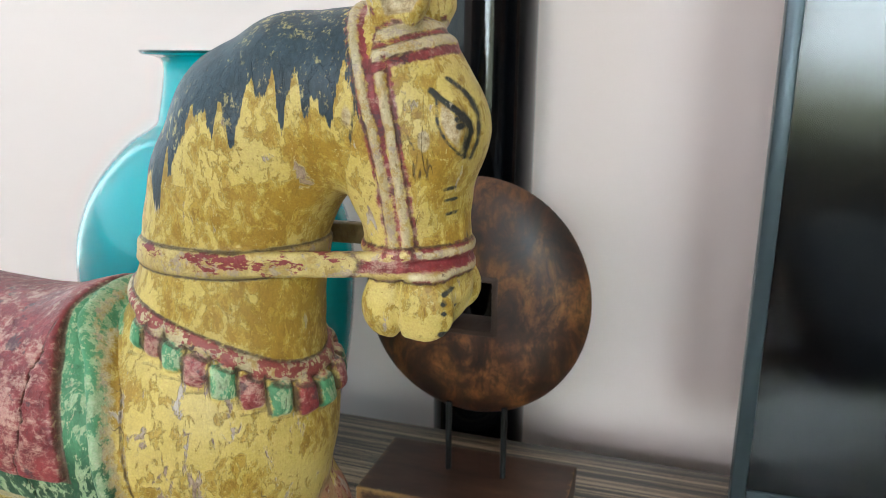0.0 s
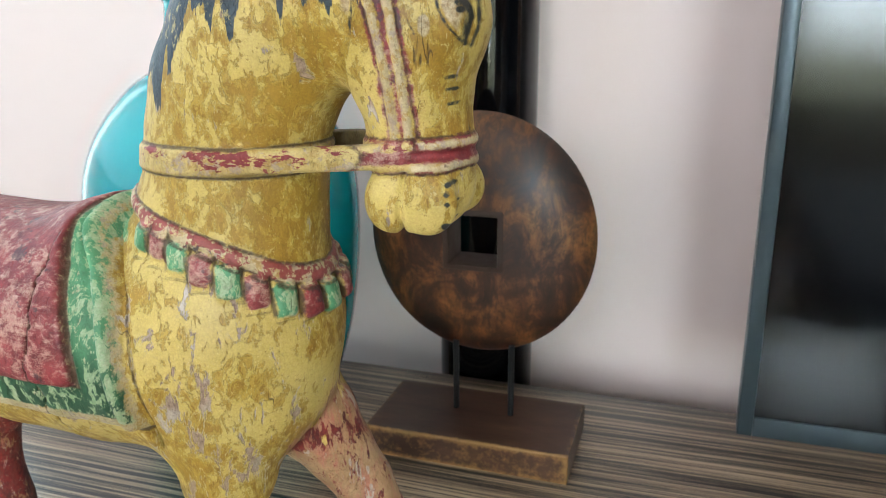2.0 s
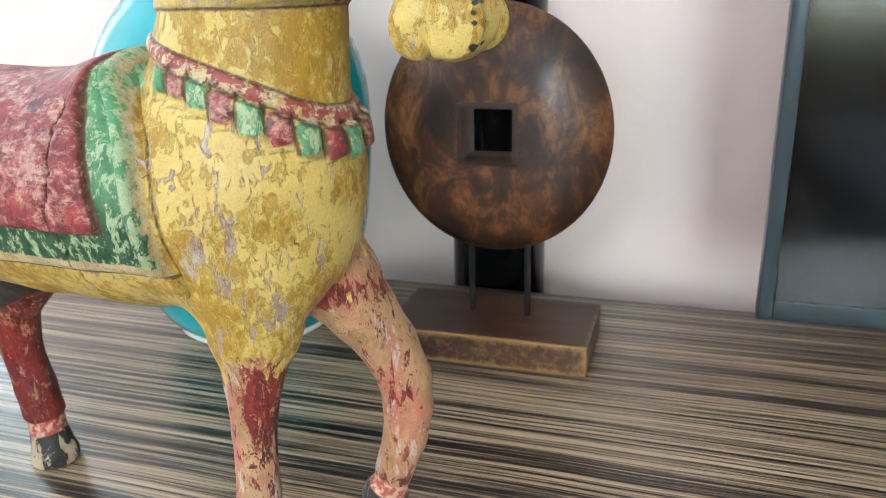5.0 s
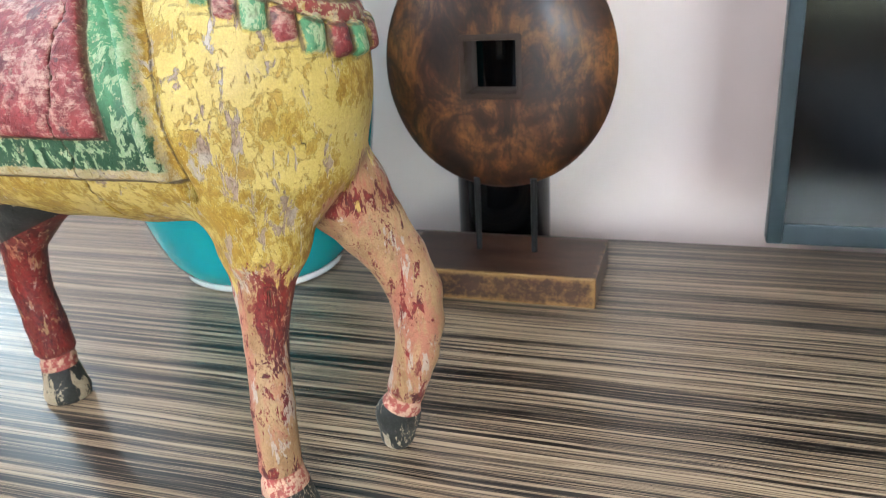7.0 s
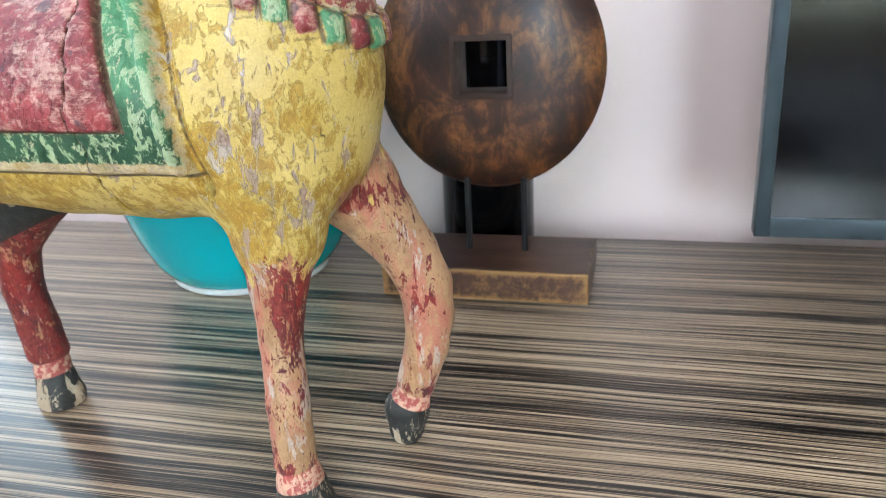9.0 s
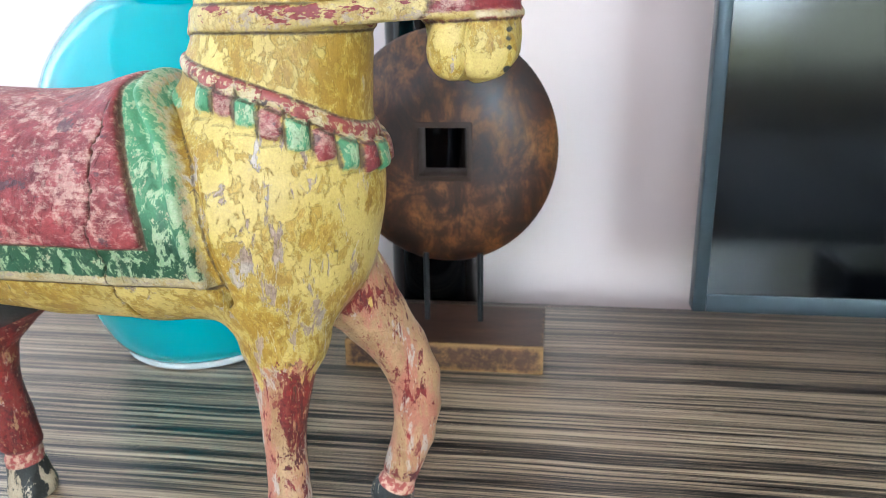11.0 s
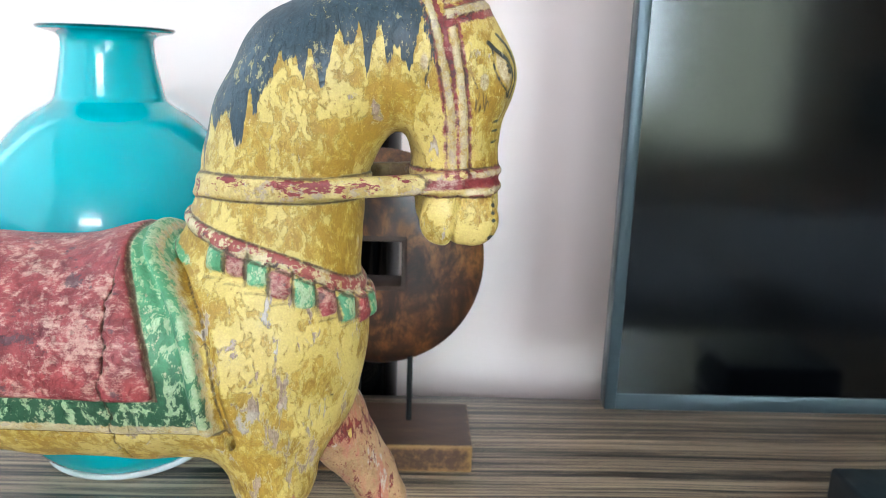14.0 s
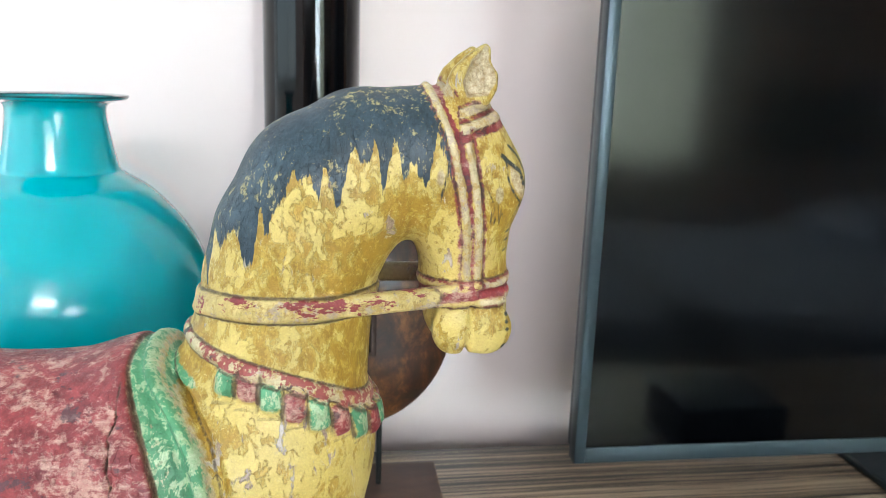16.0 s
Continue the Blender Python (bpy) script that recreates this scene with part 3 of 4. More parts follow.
for name, b in (("bezel_side", (0, BZ, TZ, TZ + TH)), ("bezel_side", (TW - BZ, TW, TZ, TZ + TH)), ("bezel_bottom", (BZ, TW - BZ, TZ, TZ + BB)), ("bezel_top", (BZ, TW - BZ, TZ + TH - BZ, TZ + TH))):
    part(name, box(b[0], b[1], 0, 0.022, b[2], b[3], 0.0012), BEZEL, tv)
part("back_shell", box(0.004, TW - 0.004, 0.0125, 0.045, TZ + 0.005, TZ + TH - 0.005, 0.006, 3), BOXPL, tv)
part("stand_neck", box(TW / 2 - 0.05, TW / 2 + 0.05, 0.046, 0.062, 0.012, TZ + 0.2, 0.004), BOXPL, tv)
part("stand_foot", box(TW / 2 - 0.12, TW / 2 + 0.12, 0.0, 0.14, 0, 0.0115, 0.004, 3), BOXPL, tv)

# ---- media box ----
mb = thing("media_box", 0.27, 0.564, 0, "black plastic media box standing on the console", "media box")
part("case", box(0, 0.16, -0.13, 0, 0, 0.072, 0.004, 3), BOXPL, mb)

# ---- the carved horse ----
# The figure is one solid, blended from round limbs on a fine grid of distances (metres below 0 are inside).
STEP = 0.0016
MID = 0.375                                    # the horse's middle plane
GX = np.arange(-0.66, -0.076, STEP, dtype=np.float32)
GY = np.arange(0.286, 0.468, STEP, dtype=np.float32)
GZ = np.arange(-0.004, 0.552, STEP, dtype=np.float32)
SHAPE = (len(GX), len(GY), len(GZ))


def empty_field():
    return np.full(SHAPE, 0.1, np.float32)


def window(lo, hi):
    """The slices of the grid between two corners, and its coordinates there."""
    sl = tuple(slice(max(0, int((a - g[0]) / STEP)), max(1, int((b - g[0]) / STEP) + 2)) for a, b, g in zip(lo, hi, (GX, GY, GZ)))
    return sl, GX[sl[0]][:, None, None], GY[sl[1]][None, :, None], GZ[sl[2]][None, None, :]


def smin(a, b, k):
    h = np.maximum(k - np.abs(a - b), 0) / k
    return np.minimum(a, b) - h * h * k * 0.25


def smax(a, b, k):
    return -smin(-a, -b, k)


def limb(F, pts, k=0.012, wide=1.0, centre=None):
    """Joins a chain of balls (x, y, z, radius) to the field; wide: the width across the horse, over the radius."""
    chain = empty_field()
    r = max(p[3] for p in pts) * max(1.0, wide) + k + 0.006
    whole, *_ = window([min(p[n] for p in pts) - r for n in range(3)], [max(p[n] for p in pts) + r for n in range(3)])
    for a, b in zip(pts, pts[1:]):
        r = max(a[3], b[3]) * max(1.0, wide) + k + 0.006
        sl, x, y, z = window([min(a[n], b[n]) - r for n in range(3)], [max(a[n], b[n]) + r for n in range(3)])
        yc = MID if centre is None else centre
        A, B = np.array(a[:3]), np.array(b[:3])
        A[1], B[1] = yc + (A[1] - yc) / wide, yc + (B[1] - yc) / wide
        yy = yc + (y - yc) / wide
        ba = B - A
        t = np.clip(((x - A[0]) * ba[0] + (yy - A[1]) * ba[1] + (z - A[2]) * ba[2]) / max(ba @ ba, 1e-9), 0, 1)
        d = np.sqrt((x - A[0] - t * ba[0]) ** 2 + (yy - A[1] - t * ba[1]) ** 2 + (z - A[2] - t * ba[2]) ** 2) - (a[3] + (b[3] - a[3]) * t)
        chain[sl] = smin(chain[sl], d * min(1.0, wide), 0.003)
    F[whole] = smin(F[whole], chain[whole], k)
    return F


def blob(F, c, radii, turn=(0, 0, 0), k=0.004, cut=False):
    """Joins an egg with these radii and turn (degrees) to the field, or cuts it out."""
    r = max(radii) + k + 0.004
    sl, x, y, z = window([v - r for v in c], [v + r for v in c])
    R = np.array(Euler([radians(v) for v in turn]).to_matrix())
    p = [(x - c[0]) * R[0, n] + (y - c[1]) * R[1, n] + (z - c[2]) * R[2, n] for n in range(3)]
    q = np.sqrt(sum((p[n] / radii[n]) ** 2 for n in range(3)))
    d = (q - 1) * min(radii) * 0.9
    F[sl] = smax(F[sl], -d, k) if cut else smin(F[sl], d, k)
    return F


def block(F, c, half, turn=(0, 0, 0), rnd=0.003, k=0.003):
    """Joins a rounded block."""
    r = float(np.linalg.norm(half)) + k + 0.004
    sl, x, y, z = window([v - r for v in c], [v + r for v in c])
    R = np.array(Euler([radians(v) for v in turn]).to_matrix())
    q = [np.abs((x - c[0]) * R[0, n] + (y - c[1]) * R[1, n] + (z - c[2]) * R[2, n]) - (half[n] - rnd) for n in range(3)]
    d = np.sqrt(sum(np.maximum(v, 0) ** 2 for v in q)) + np.minimum(np.maximum(np.maximum(q[0], q[1]), q[2]), 0) - rnd
    F[sl] = smin(F[sl], d, k)
    return F


M = MID
# trunk, neck and head
TRUNK = [(-0.545, M, 0.262, 0.067), (-0.48, M, 0.2605, 0.0688), (-0.40, M, 0.2550, 0.0705), (-0.335, M, 0.2575, 0.0745), (-0.268, M, 0.259, 0.0695)]
BREAST = [(-0.270, M, 0.262, 0.067), (-0.2535, M, 0.275, 0.0585), (-0.252, M, 0.235, 0.050)]
NECK = [(-0.259, M, 0.30, 0.0615), (-0.2515, M, 0.340, 0.0575), (-0.2465, M, 0.362, 0.0535), (-0.2455, M, 0.385, 0.0525), (-0.238, M, 0.41, 0.0535), (-0.222, M, 0.44, 0.0535), (-0.197, M, 0.457, 0.0495), (-0.168, M, 0.4615, 0.0465), (-0.150, M, 0.465, 0.043)]
HEAD = [(-0.150, M, 0.465, 0.0415), (-0.1335, M, 0.4480, 0.0382), (-0.1345, M, 0.418, 0.0305), (-0.1325, M, 0.388, 0.0275)]
MUZZLE = [(-0.1325, M, 0.388, 0.0270), (-0.1305, M, 0.3662, 0.0280)]

trunk = limb(empty_field(), TRUNK, 0.02, 1.0)
neck = limb(empty_field(), NECK, 0.012, 0.86)
head = limb(empty_field(), HEAD, 0.010, 0.90)
limb(head, MUZZLE, 0.006, 0.95)
# cheek and brow
for s in (-1, 1):
    blob(head, (-0.140, M + s * 0.024, 0.437), (0.025, 0.012, 0.034), k=0.012)
    blob(head, (-0.1075, M + s * 0.0245, 0.4520), (0.0065, 0.0055, 0.0110), (0, -22, s * 40), 0.005)
    blob(head, (-0.121, M + s * 0.0265, 0.3590), (0.017, 0.008, 0.0170), k=0.010)
    blob(head, (-0.1425, M + s * 0.0240, 0.3585), (0.0130, 0.009, 0.0165), k=0.006)
solid = smin(trunk, limb(empty_field(), BREAST, 0.02, 0.98), 0.03)
solid = smin(solid, neck, 0.02)
solid = smin(solid, head, 0.008)

# ears: pinched leaves, hollow on the outer side
EAR = [(-0.1275, 0.5362), (-0.1385, 0.5290), (-0.1475, 0.5205), (-0.1515, 0.5120), (-0.1480, 0.4960), (-0.1260, 0.4960), (-0.1195, 0.5080), (-0.1193, 0.5175), (-0.1242, 0.5240), (-0.1245, 0.5320)]
HOLLOW = [(-0.1280, 0.5325), (-0.1365, 0.5240), (-0.1412, 0.5120), (-0.1385, 0.5040), (-0.1270, 0.5055), (-0.1225, 0.5130), (-0.1240, 0.5195), (-0.1275, 0.5240)]


def outline(x, z, pts):
    """How far points lie outside a closed outline, seen from the side."""
    best, inside = np.full(np.broadcast(x, z).shape, 9.0), np.zeros(np.broadcast(x, z).shape, bool)
    for (ax, az), (bx, bz) in zip(pts, pts[1:] + pts[:1]):
        t = np.clip(((x - ax) * (bx - ax) + (z - az) * (bz - az)) / ((bx - ax) ** 2 + (bz - az) ** 2), 0, 1)
        best = np.minimum(best, np.hypot(x - ax - t * (bx - ax), z - az - t * (bz - az)))
        inside ^= ((az > z) != (bz > z)) & (x < (bx - ax) * (z - az) / (bz - az + 1e-12) + ax)
    return np.where(inside, -best, best)


for s in (-1, 1):
    sl, x, y, z = window((-0.165, M + s * 0.022 - 0.02, 0.485), (-0.108, M + s * 0.022 + 0.02, 0.545))
    ear = smax(outline(x, z, EAR) + 0.0005, np.abs(y - M - s * 0.0215) - 0.0075, 0.006)
    pit = smax(outline(x, z, HOLLOW), M * s + 0.0245 - y * s, 0.003)
    solid[sl] = smin(solid[sl], smax(ear, -pit, 0.0025), 0.0025)

# legs: x, y, z, radius
NEAR_FORE = [(-0.253, 0.348, 0.215, 0.041), (-0.2500, 0.343, 0.183, 0.0290), (-0.2508, 0.336, 0.152, 0.0180), (-0.2508, 0.330, 0.118, 0.0134), (-0.2475, 0.322, 0.078, 0.0135), (-0.2450, 0.317, 0.036, 0.0138)]
FAR_FORE = [(-0.240, 0.397, 0.222, 0.036), (-0.2205, 0.399, 0.197, 0.0295), (-0.2055, 0.402, 0.175, 0.0235), (-0.189, 0.405, 0.151, 0.0197), (-0.1785, 0.406, 0.127, 0.0183), (-0.1770, 0.406, 0.104, 0.0170), (-0.1800, 0.405, 0.080, 0.0152), (-0.1900, 0.405, 0.050, 0.0140)]
FAR_HIND = [(-0.523, 0.403, 0.235, 0.052), (-0.487, 0.406, 0.193, 0.035), (-0.514, 0.408, 0.142, 0.0172), (-0.5190, 0.409, 0.104, 0.0154), (-0.5145, 0.410, 0.070, 0.0160), (-0.5110, 0.410, 0.043, 0.0168)]
NEAR_HIND = [(-0.560, 0.346, 0.235, 0.052), (-0.575, 0.343, 0.180, 0.034), (-0.598, 0.340, 0.132, 0.0230), (-0.594, 0.338, 0.085, 0.0200), (-0.586, 0.337, 0.042, 0.0195)]
for leg, joint in ((NEAR_FORE, 0.014), (FAR_FORE, 0.005), (FAR_HIND, 0.012), (NEAR_HIND, 0.014)):
    solid = limb(solid, leg, joint)


def hoof(F, x, y, toe=0.0):
    """A bell-shaped hoof under a pinched pastern; toe: how far the tip is raised or turned down (degrees)."""
    limb(F, [(x - 0.001, y, 0.034, 0.0130), (x + 0.002, y, 0.022, 0.0155), (x + 0.004, y - 0.001, 0.008, 0.0195)], 0.004)
    return F


hoof(solid, -0.2445, 0.316)
hoof(solid, -0.5110, 0.409)
hoof(solid, -0.586, 0.337)
limb(solid, [(-0.1920, 0.405, 0.042, 0.0122), (-0.1980, 0.405, 0.028, 0.0162), (-0.1995, 0.404, 0.0120, 0.0130)], 0.003)
# fetlock grooves: x, y, z, slope, ring's radius
GROOVES = [(-0.2435, 0.317, 0.0350, 0.16, 0.0185), (-0.1910, 0.405, 0.0430, -0.40, 0.0175), (-0.5105, 0.410, 0.0395, 0.1, 0.0185), (-0.586, 0.337, 0.0375, 0.0, 0.0225)]
for x, y, z, slope, r in GROOVES:
    sl, gx, gy, gz = window((x - 0.03, y - 0.03, z - 0.014), (x + 0.03, y + 0.03, z + 0.014))
    ring = np.sqrt((np.sqrt((gx - x) ** 2 + (gy - y) ** 2) - r) ** 2 + (gz - z - slope * (gx - x)) ** 2) - 0.0048
    solid[sl] = smax(solid[sl], -ring, 0.0012)


def front_edge(z):
    """Where the saddle cloth's front edge runs, by height."""
    return np.interp(z, [0.20, 0.228, 0.253, 0.280, 0.300, 0.320, 0.336, 0.346, 0.36], [-0.269, -0.2770, -0.2815, -0.2858, -0.2920, -0.3060, -0.3180, -0.323, -0.327])


def red_edge(z):
    return np.interp(z, [0.20, 0.253, 0.264, 0.284, 0.302, 0.319, 0.331, 0.339, 0.36], [-0.310, -0.3118, -0.3125, -0.3170, -0.3235, -0.3310, -0.3355, -0.3385, -0.341])


def cloth(F, over, edge, low, lift, rise=0.0, start=-0.40, k=0.0025):
    """A raised cloth on the trunk, behind an edge and above a hem."""
    sl, x, y, z = window((-0.60, 0.28, 0.2), (-0.24, 0.47, 0.37))
    inside = smin(edge(GZ[sl[2]]).astype(np.float32)[None, None, :] - x, z - low, 0.004)
    inside = np.minimum(inside, x + 0.585)
    up = lift + rise * np.clip((z - 0.316) / 0.022, 0, 1) * np.clip((x - start) / 0.045, 0, 1)
    F[sl] = smin(F[sl], smax(over[sl] - up, -inside, k), 0.0015)
    return F


barrel = smin(trunk, limb(empty_field(), BREAST, 0.02, 0.98), 0.03)
cloth(solid, barrel, front_edge, 0.2275, 0.0035, 0.0085)
cloth(solid, barrel, red_edge, 0.2535, 0.0092, 0.0068, -0.375)
# rope along the cloth's front edge, rising over the withers
sl, x, y, z = window((-0.34, 0.28, 0.21), (-0.25, 0.47, 0.37))
rope = np.abs(x + 0.0055 - front_edge(GZ[sl[2]]).astype(np.float32)[None, None, :]) - 0.0044
solid[sl] = smin(solid[sl], smax(smax(barrel[sl] - 0.0074 - 0.0085 * np.clip((z - 0.316) / 0.022, 0, 1), rope, 0.005), 0.2275 - z, 0.003), 0.0015)
# the hollow behind the rope, and the groove in front of it
hollow = np.abs(x + 0.0125 - front_edge(GZ[sl[2]]).astype(np.float32)[None, None, :]) - 0.0016
solid[sl] = smax(solid[sl], -smax(smax(hollow, -(barrel[sl] - 0.0016 - 0.0085 * np.clip((z - 0.316) / 0.022, 0, 1)), 0.002), 0.232 - z, 0.002), 0.004)
groove = np.abs(x - 0.0045 - front_edge(GZ[sl[2]]).astype(np.float32)[None, None, :]) - 0.0034
solid[sl] = smax(solid[sl], -smax(smax(groove, -(barrel[sl] + 0.0048), 0.002), barrel[sl] - 0.0025, 0.002), 0.004)
# the split in the carving that runs down through the cloth
sl, x, y, z = window((-0.355, 0.28, 0.19), (-0.325, 0.33, 0.32))
split = np.abs(x + 0.3405 + 0.0014 * np.sin(z * 150) + 0.0008 * np.sin(z * 410)) - 0.00045
solid[sl] = smax(solid[sl], -smax(split, -(barrel[sl] + 0.004), 0.001), 0.001)


def belt_height(x):
    return np.interp(x, [-0.31, -0.29, -0.25, -0.215, -0.17], [0.3735, 0.3775, 0.3775, 0.3770, 0.378])


def necklace_height(x):
    return np.interp(x, [-0.32, -0.306, -0.297, -0.28, -0.255, -0.237, -0.215, -0.206, -0.194, -0.186], [0.359, 0.3550, 0.3512, 0.3462, 0.3394, 0.3332, 0.3230, 0.3172, 0.3112, 0.309])


def band(F, over, height, half, lift, lo, hi, k=0.003):
    sl, x, y, z = window(lo, hi)
    d = np.abs(z - height(GX[sl[0]]).astype(np.float32)[:, None, None]) - half
    F[sl] = smin(F[sl], smax(over[sl] - lift, d, k), 0.001)
    return F


collar_base = smin(barrel, neck, 0.02)
band(solid, neck, belt_height, 0.0074, 0.0026, (-0.33, 0.29, 0.35), (-0.165, 0.46, 0.41))
band(solid, collar_base, necklace_height, 0.0043, 0.0024, (-0.335, 0.29, 0.29), (-0.165, 0.46, 0.375))
# the bar on each side that joins the neck belt to the noseband
for s in (-1, 1):
    a, b = Vector((-0.236, M + s * 0.0455, 0.3775)), Vector((-0.128, M + s * 0.0290, 0.3835))
    way = b - a
    block(solid, (a + b) / 2, (way.length / 2, 0.0044, 0.0066), (0, -math.degrees(math.asin(way.z / way.length)), math.degrees(math.atan2(way.y, way.x))), 0.0022, 0.002)

# pendants under the necklace, side by side round the breast
PENDANTS = []
for n in range(-8, 9):
    deg = 14.4 * n + (4.5 if n >= 0 else 0.0)
    a = radians(deg)
    c = Vector((-0.2525, M, 0))
    pz = float(np.interp(abs(deg), [0, 20, 35, 49, 63, 77, 92, 105, 120], [0.2960, 0.2975, 0.3010, 0.3080, 0.3145, 0.3205, 0.3275, 0.3325, 0.3360]))
    way = Vector((math.cos(a), -math.sin(a), 0))
    for r in np.arange(0.03, 0.09, 0.0008):
        p = c + way * float(r)
        ijk = [int((v - g[0]) / STEP) for v, g in zip((p.x, p.y, pz), (GX, GY, GZ))]
        if collar_base[ijk[0], ijk[1], ijk[2]] > 0:
            break
    PENDANTS.append((p.x, p.y, pz - 0.0005 * max(0, abs(n) - 5), n, way))
for px, py, pz, n, way in PENDANTS:
    yaw = math.degrees(math.atan2(way.y, way.x))
    tall = 0.0098 - 0.0016 * max(0.0, min(1.0, (abs(n) - 4) / 3))
    block(solid, (px - way.x * 0.0012, py - way.y * 0.0012, pz), (0.0060, 0.0073, tall), (6 * math.sin(n * 2.3), -9, yaw), 0.0040, 0.0008)
    block(solid, (px + way.x * 0.0026, py + way.y * 0.0026, pz - 0.001), (0.0030, 0.0049, tall - 0.003), (6 * math.sin(n * 2.3), -9, yaw), 0.0018, 0.0015)


def strap_line(z):
    """The middle of the cheek strap, by height."""
    return np.interp(z, [0.385, 0.40, 0.425, 0.45, 0.482, 0.504, 0.515], [-0.1315, -0.1320, -0.1335, -0.1375, -0.1448, -0.1540, -0.158])


def strap_span(z):
    """How far each cord of the cheek strap lies from its middle."""
    return np.interp(z, [0.39, 0.425, 0.45, 0.482, 0.504], [0.0036, 0.0037, 0.0043, 0.0052, 0.0046])


# cheek straps, as two cords side by side, from the poll to the noseband; the browband breaks the front cord
skull = smin(neck, head, 0.008)
sl, x, y, z = window((-0.175, 0.31, 0.385), (-0.115, 0.44, 0.53))
mid = strap_line(GZ[sl[2]]).astype(np.float32)[None, None, :]
span = strap_span(GZ[sl[2]]).astype(np.float32)[None, None, :]
for s in (-1, 1):
    wave = 0.0003 * np.sin(z * 310 + s) + 0.0002 * np.sin(z * 730)
    cord = np.abs(x - mid - s * span - wave) - 0.0022
    if s > 0:
        cord = smax(cord, np.minimum(z - 0.4855, 0.5005 - z), 0.002)
    solid[sl] = smin(solid[sl], smax(smax(skull[sl] - 0.0024 + 0.4 * np.abs(wave), cord, 0.0022), 0.386 - z, 0.002), 0.0012)
# browband and noseband: two cords each
for tilt, c0, heights, lift, xmin in ((0.32, -0.13, (0.4975, 0.4885), 0.0040, -0.1430), (0.04, -0.13, (0.3880, 0.3775), 0.0020, -0.2)):
    sl, x, y, z = window((-0.17, 0.31, heights[1] - 0.025), (-0.085, 0.44, heights[0] + 0.025))
    for h0 in heights:
        wave = 0.0004 * np.sin(x * 280 + h0 * 900) + 0.0003 * np.sin(x * 690 + y * 300)
        cord = np.abs(z - (h0 + (x - c0) * tilt) - wave) - 0.0033
        solid[sl] = smin(solid[sl], smax(smax(head[sl] - lift + 0.5 * wave, cord, 0.003), xmin - x, 0.002), 0.0012)
# the crease down the muzzle and the mouth
for s in (-1, 1):
    sl, x, y, z = window((-0.142, M + min(0, s * 0.05), 0.332), (-0.126, M + max(0, s * 0.05), 0.374))
    cut = np.abs(x + 0.1330 - (z - 0.355) * 0.08) - 0.0007
    solid[sl] = smax(solid[sl], -smax(cut, -(head[sl] + 0.0026), 0.002), 0.003)
# flat soles
solid = np.maximum(solid, -GZ[None, None, :] + 0.0)


def skin(F):
    """The surface of a field as points and four-sided faces."""
    inside = F < 0
    n = [c - 1 for c in F.shape]
    corners = [inside[i:n[0] + i, j:n[1] + j, k:n[2] + k] for i in (0, 1) for j in (0, 1) for k in (0, 1)]
    total = np.zeros(n, np.int8)
    for c in corners:
        total += c
    cells = np.argwhere((total > 0) & (total < 8))
    number = np.full(n, -1, np.int32)
    number[tuple(cells.T)] = np.arange(len(cells))
    at = [np.array((i, j, k)) for i in (0, 1) for j in (0, 1) for k in (0, 1)]
    val = np.stack([F[tuple((cells + a).T)] for a in at], 1)
    add, cnt = np.zeros((len(cells), 3)), np.zeros((len(cells), 1))
    for p in range(8):
        for q in range(p + 1, 8):
            if np.abs(at[p] - at[q]).sum() == 1:
                cross = ((val[:, p] < 0) != (val[:, q] < 0))[:, None]
                t = (val[:, p] / np.where(val[:, p] == val[:, q], 1, val[:, p] - val[:, q]))[:, None]
                add += np.where(cross, at[p] + t * (at[q] - at[p]), 0)
                cnt += cross
    verts = (cells + add / cnt) * STEP + np.array([GX[0], GY[0], GZ[0]])
    quads = []
    for ax in range(3):
        u, w = (ax + 1) % 3, (ax + 2) % 3
        one = inside[tuple(slice(0, -1) if a == ax else slice(1, -1) for a in range(3))]
        two = inside[tuple(slice(1, None) if a == ax else slice(1, -1) for a in range(3))]
        edges = np.argwhere(one != two)
        off = np.zeros(3, int)
        off[u] = off[w] = 1
        edges = edges + off
        flip = inside[tuple(edges.T)]
        eu, ew = np.eye(3, dtype=int)[u], np.eye(3, dtype=int)[w]
        ids = np.stack([number[tuple((edges - d).T)] for d in (eu + ew, ew, 0 * eu, eu)], 1)
        ids[~flip] = ids[~flip][:, ::-1]
        quads.append(ids)
    return verts, np.concatenate(quads)


V, Q = skin(solid)
for _ in range(2):                              # ease the grid's steps
    total, count = np.zeros_like(V), np.zeros(len(V))
    for a, b in ((0, 1), (1, 2), (2, 3), (3, 0)):
        for p, q in ((a, b), (b, a)):
            np.add.at(total, Q[:, p], V[Q[:, q]])
            np.add.at(count, Q[:, p], 1)
    V = 0.5 * V + 0.5 * total / count[:, None]


def sample(F, p):
    """A field's values at points, between the grid's own."""
    q = (p - np.array([GX[0], GY[0], GZ[0]])) / STEP
    i = np.clip(np.floor(q).astype(int), 0, np.array(F.shape) - 2)
    f = q - i
    out = np.zeros(len(p))
    for a in (0, 1):
        for b in (0, 1):
            for c in (0, 1):
                w = (f[:, 0] if a else 1 - f[:, 0]) * (f[:, 1] if b else 1 - f[:, 1]) * (f[:, 2] if c else 1 - f[:, 2])
                out += w * F[i[:, 0] + a, i[:, 1] + b, i[:, 2] + c]
    return out


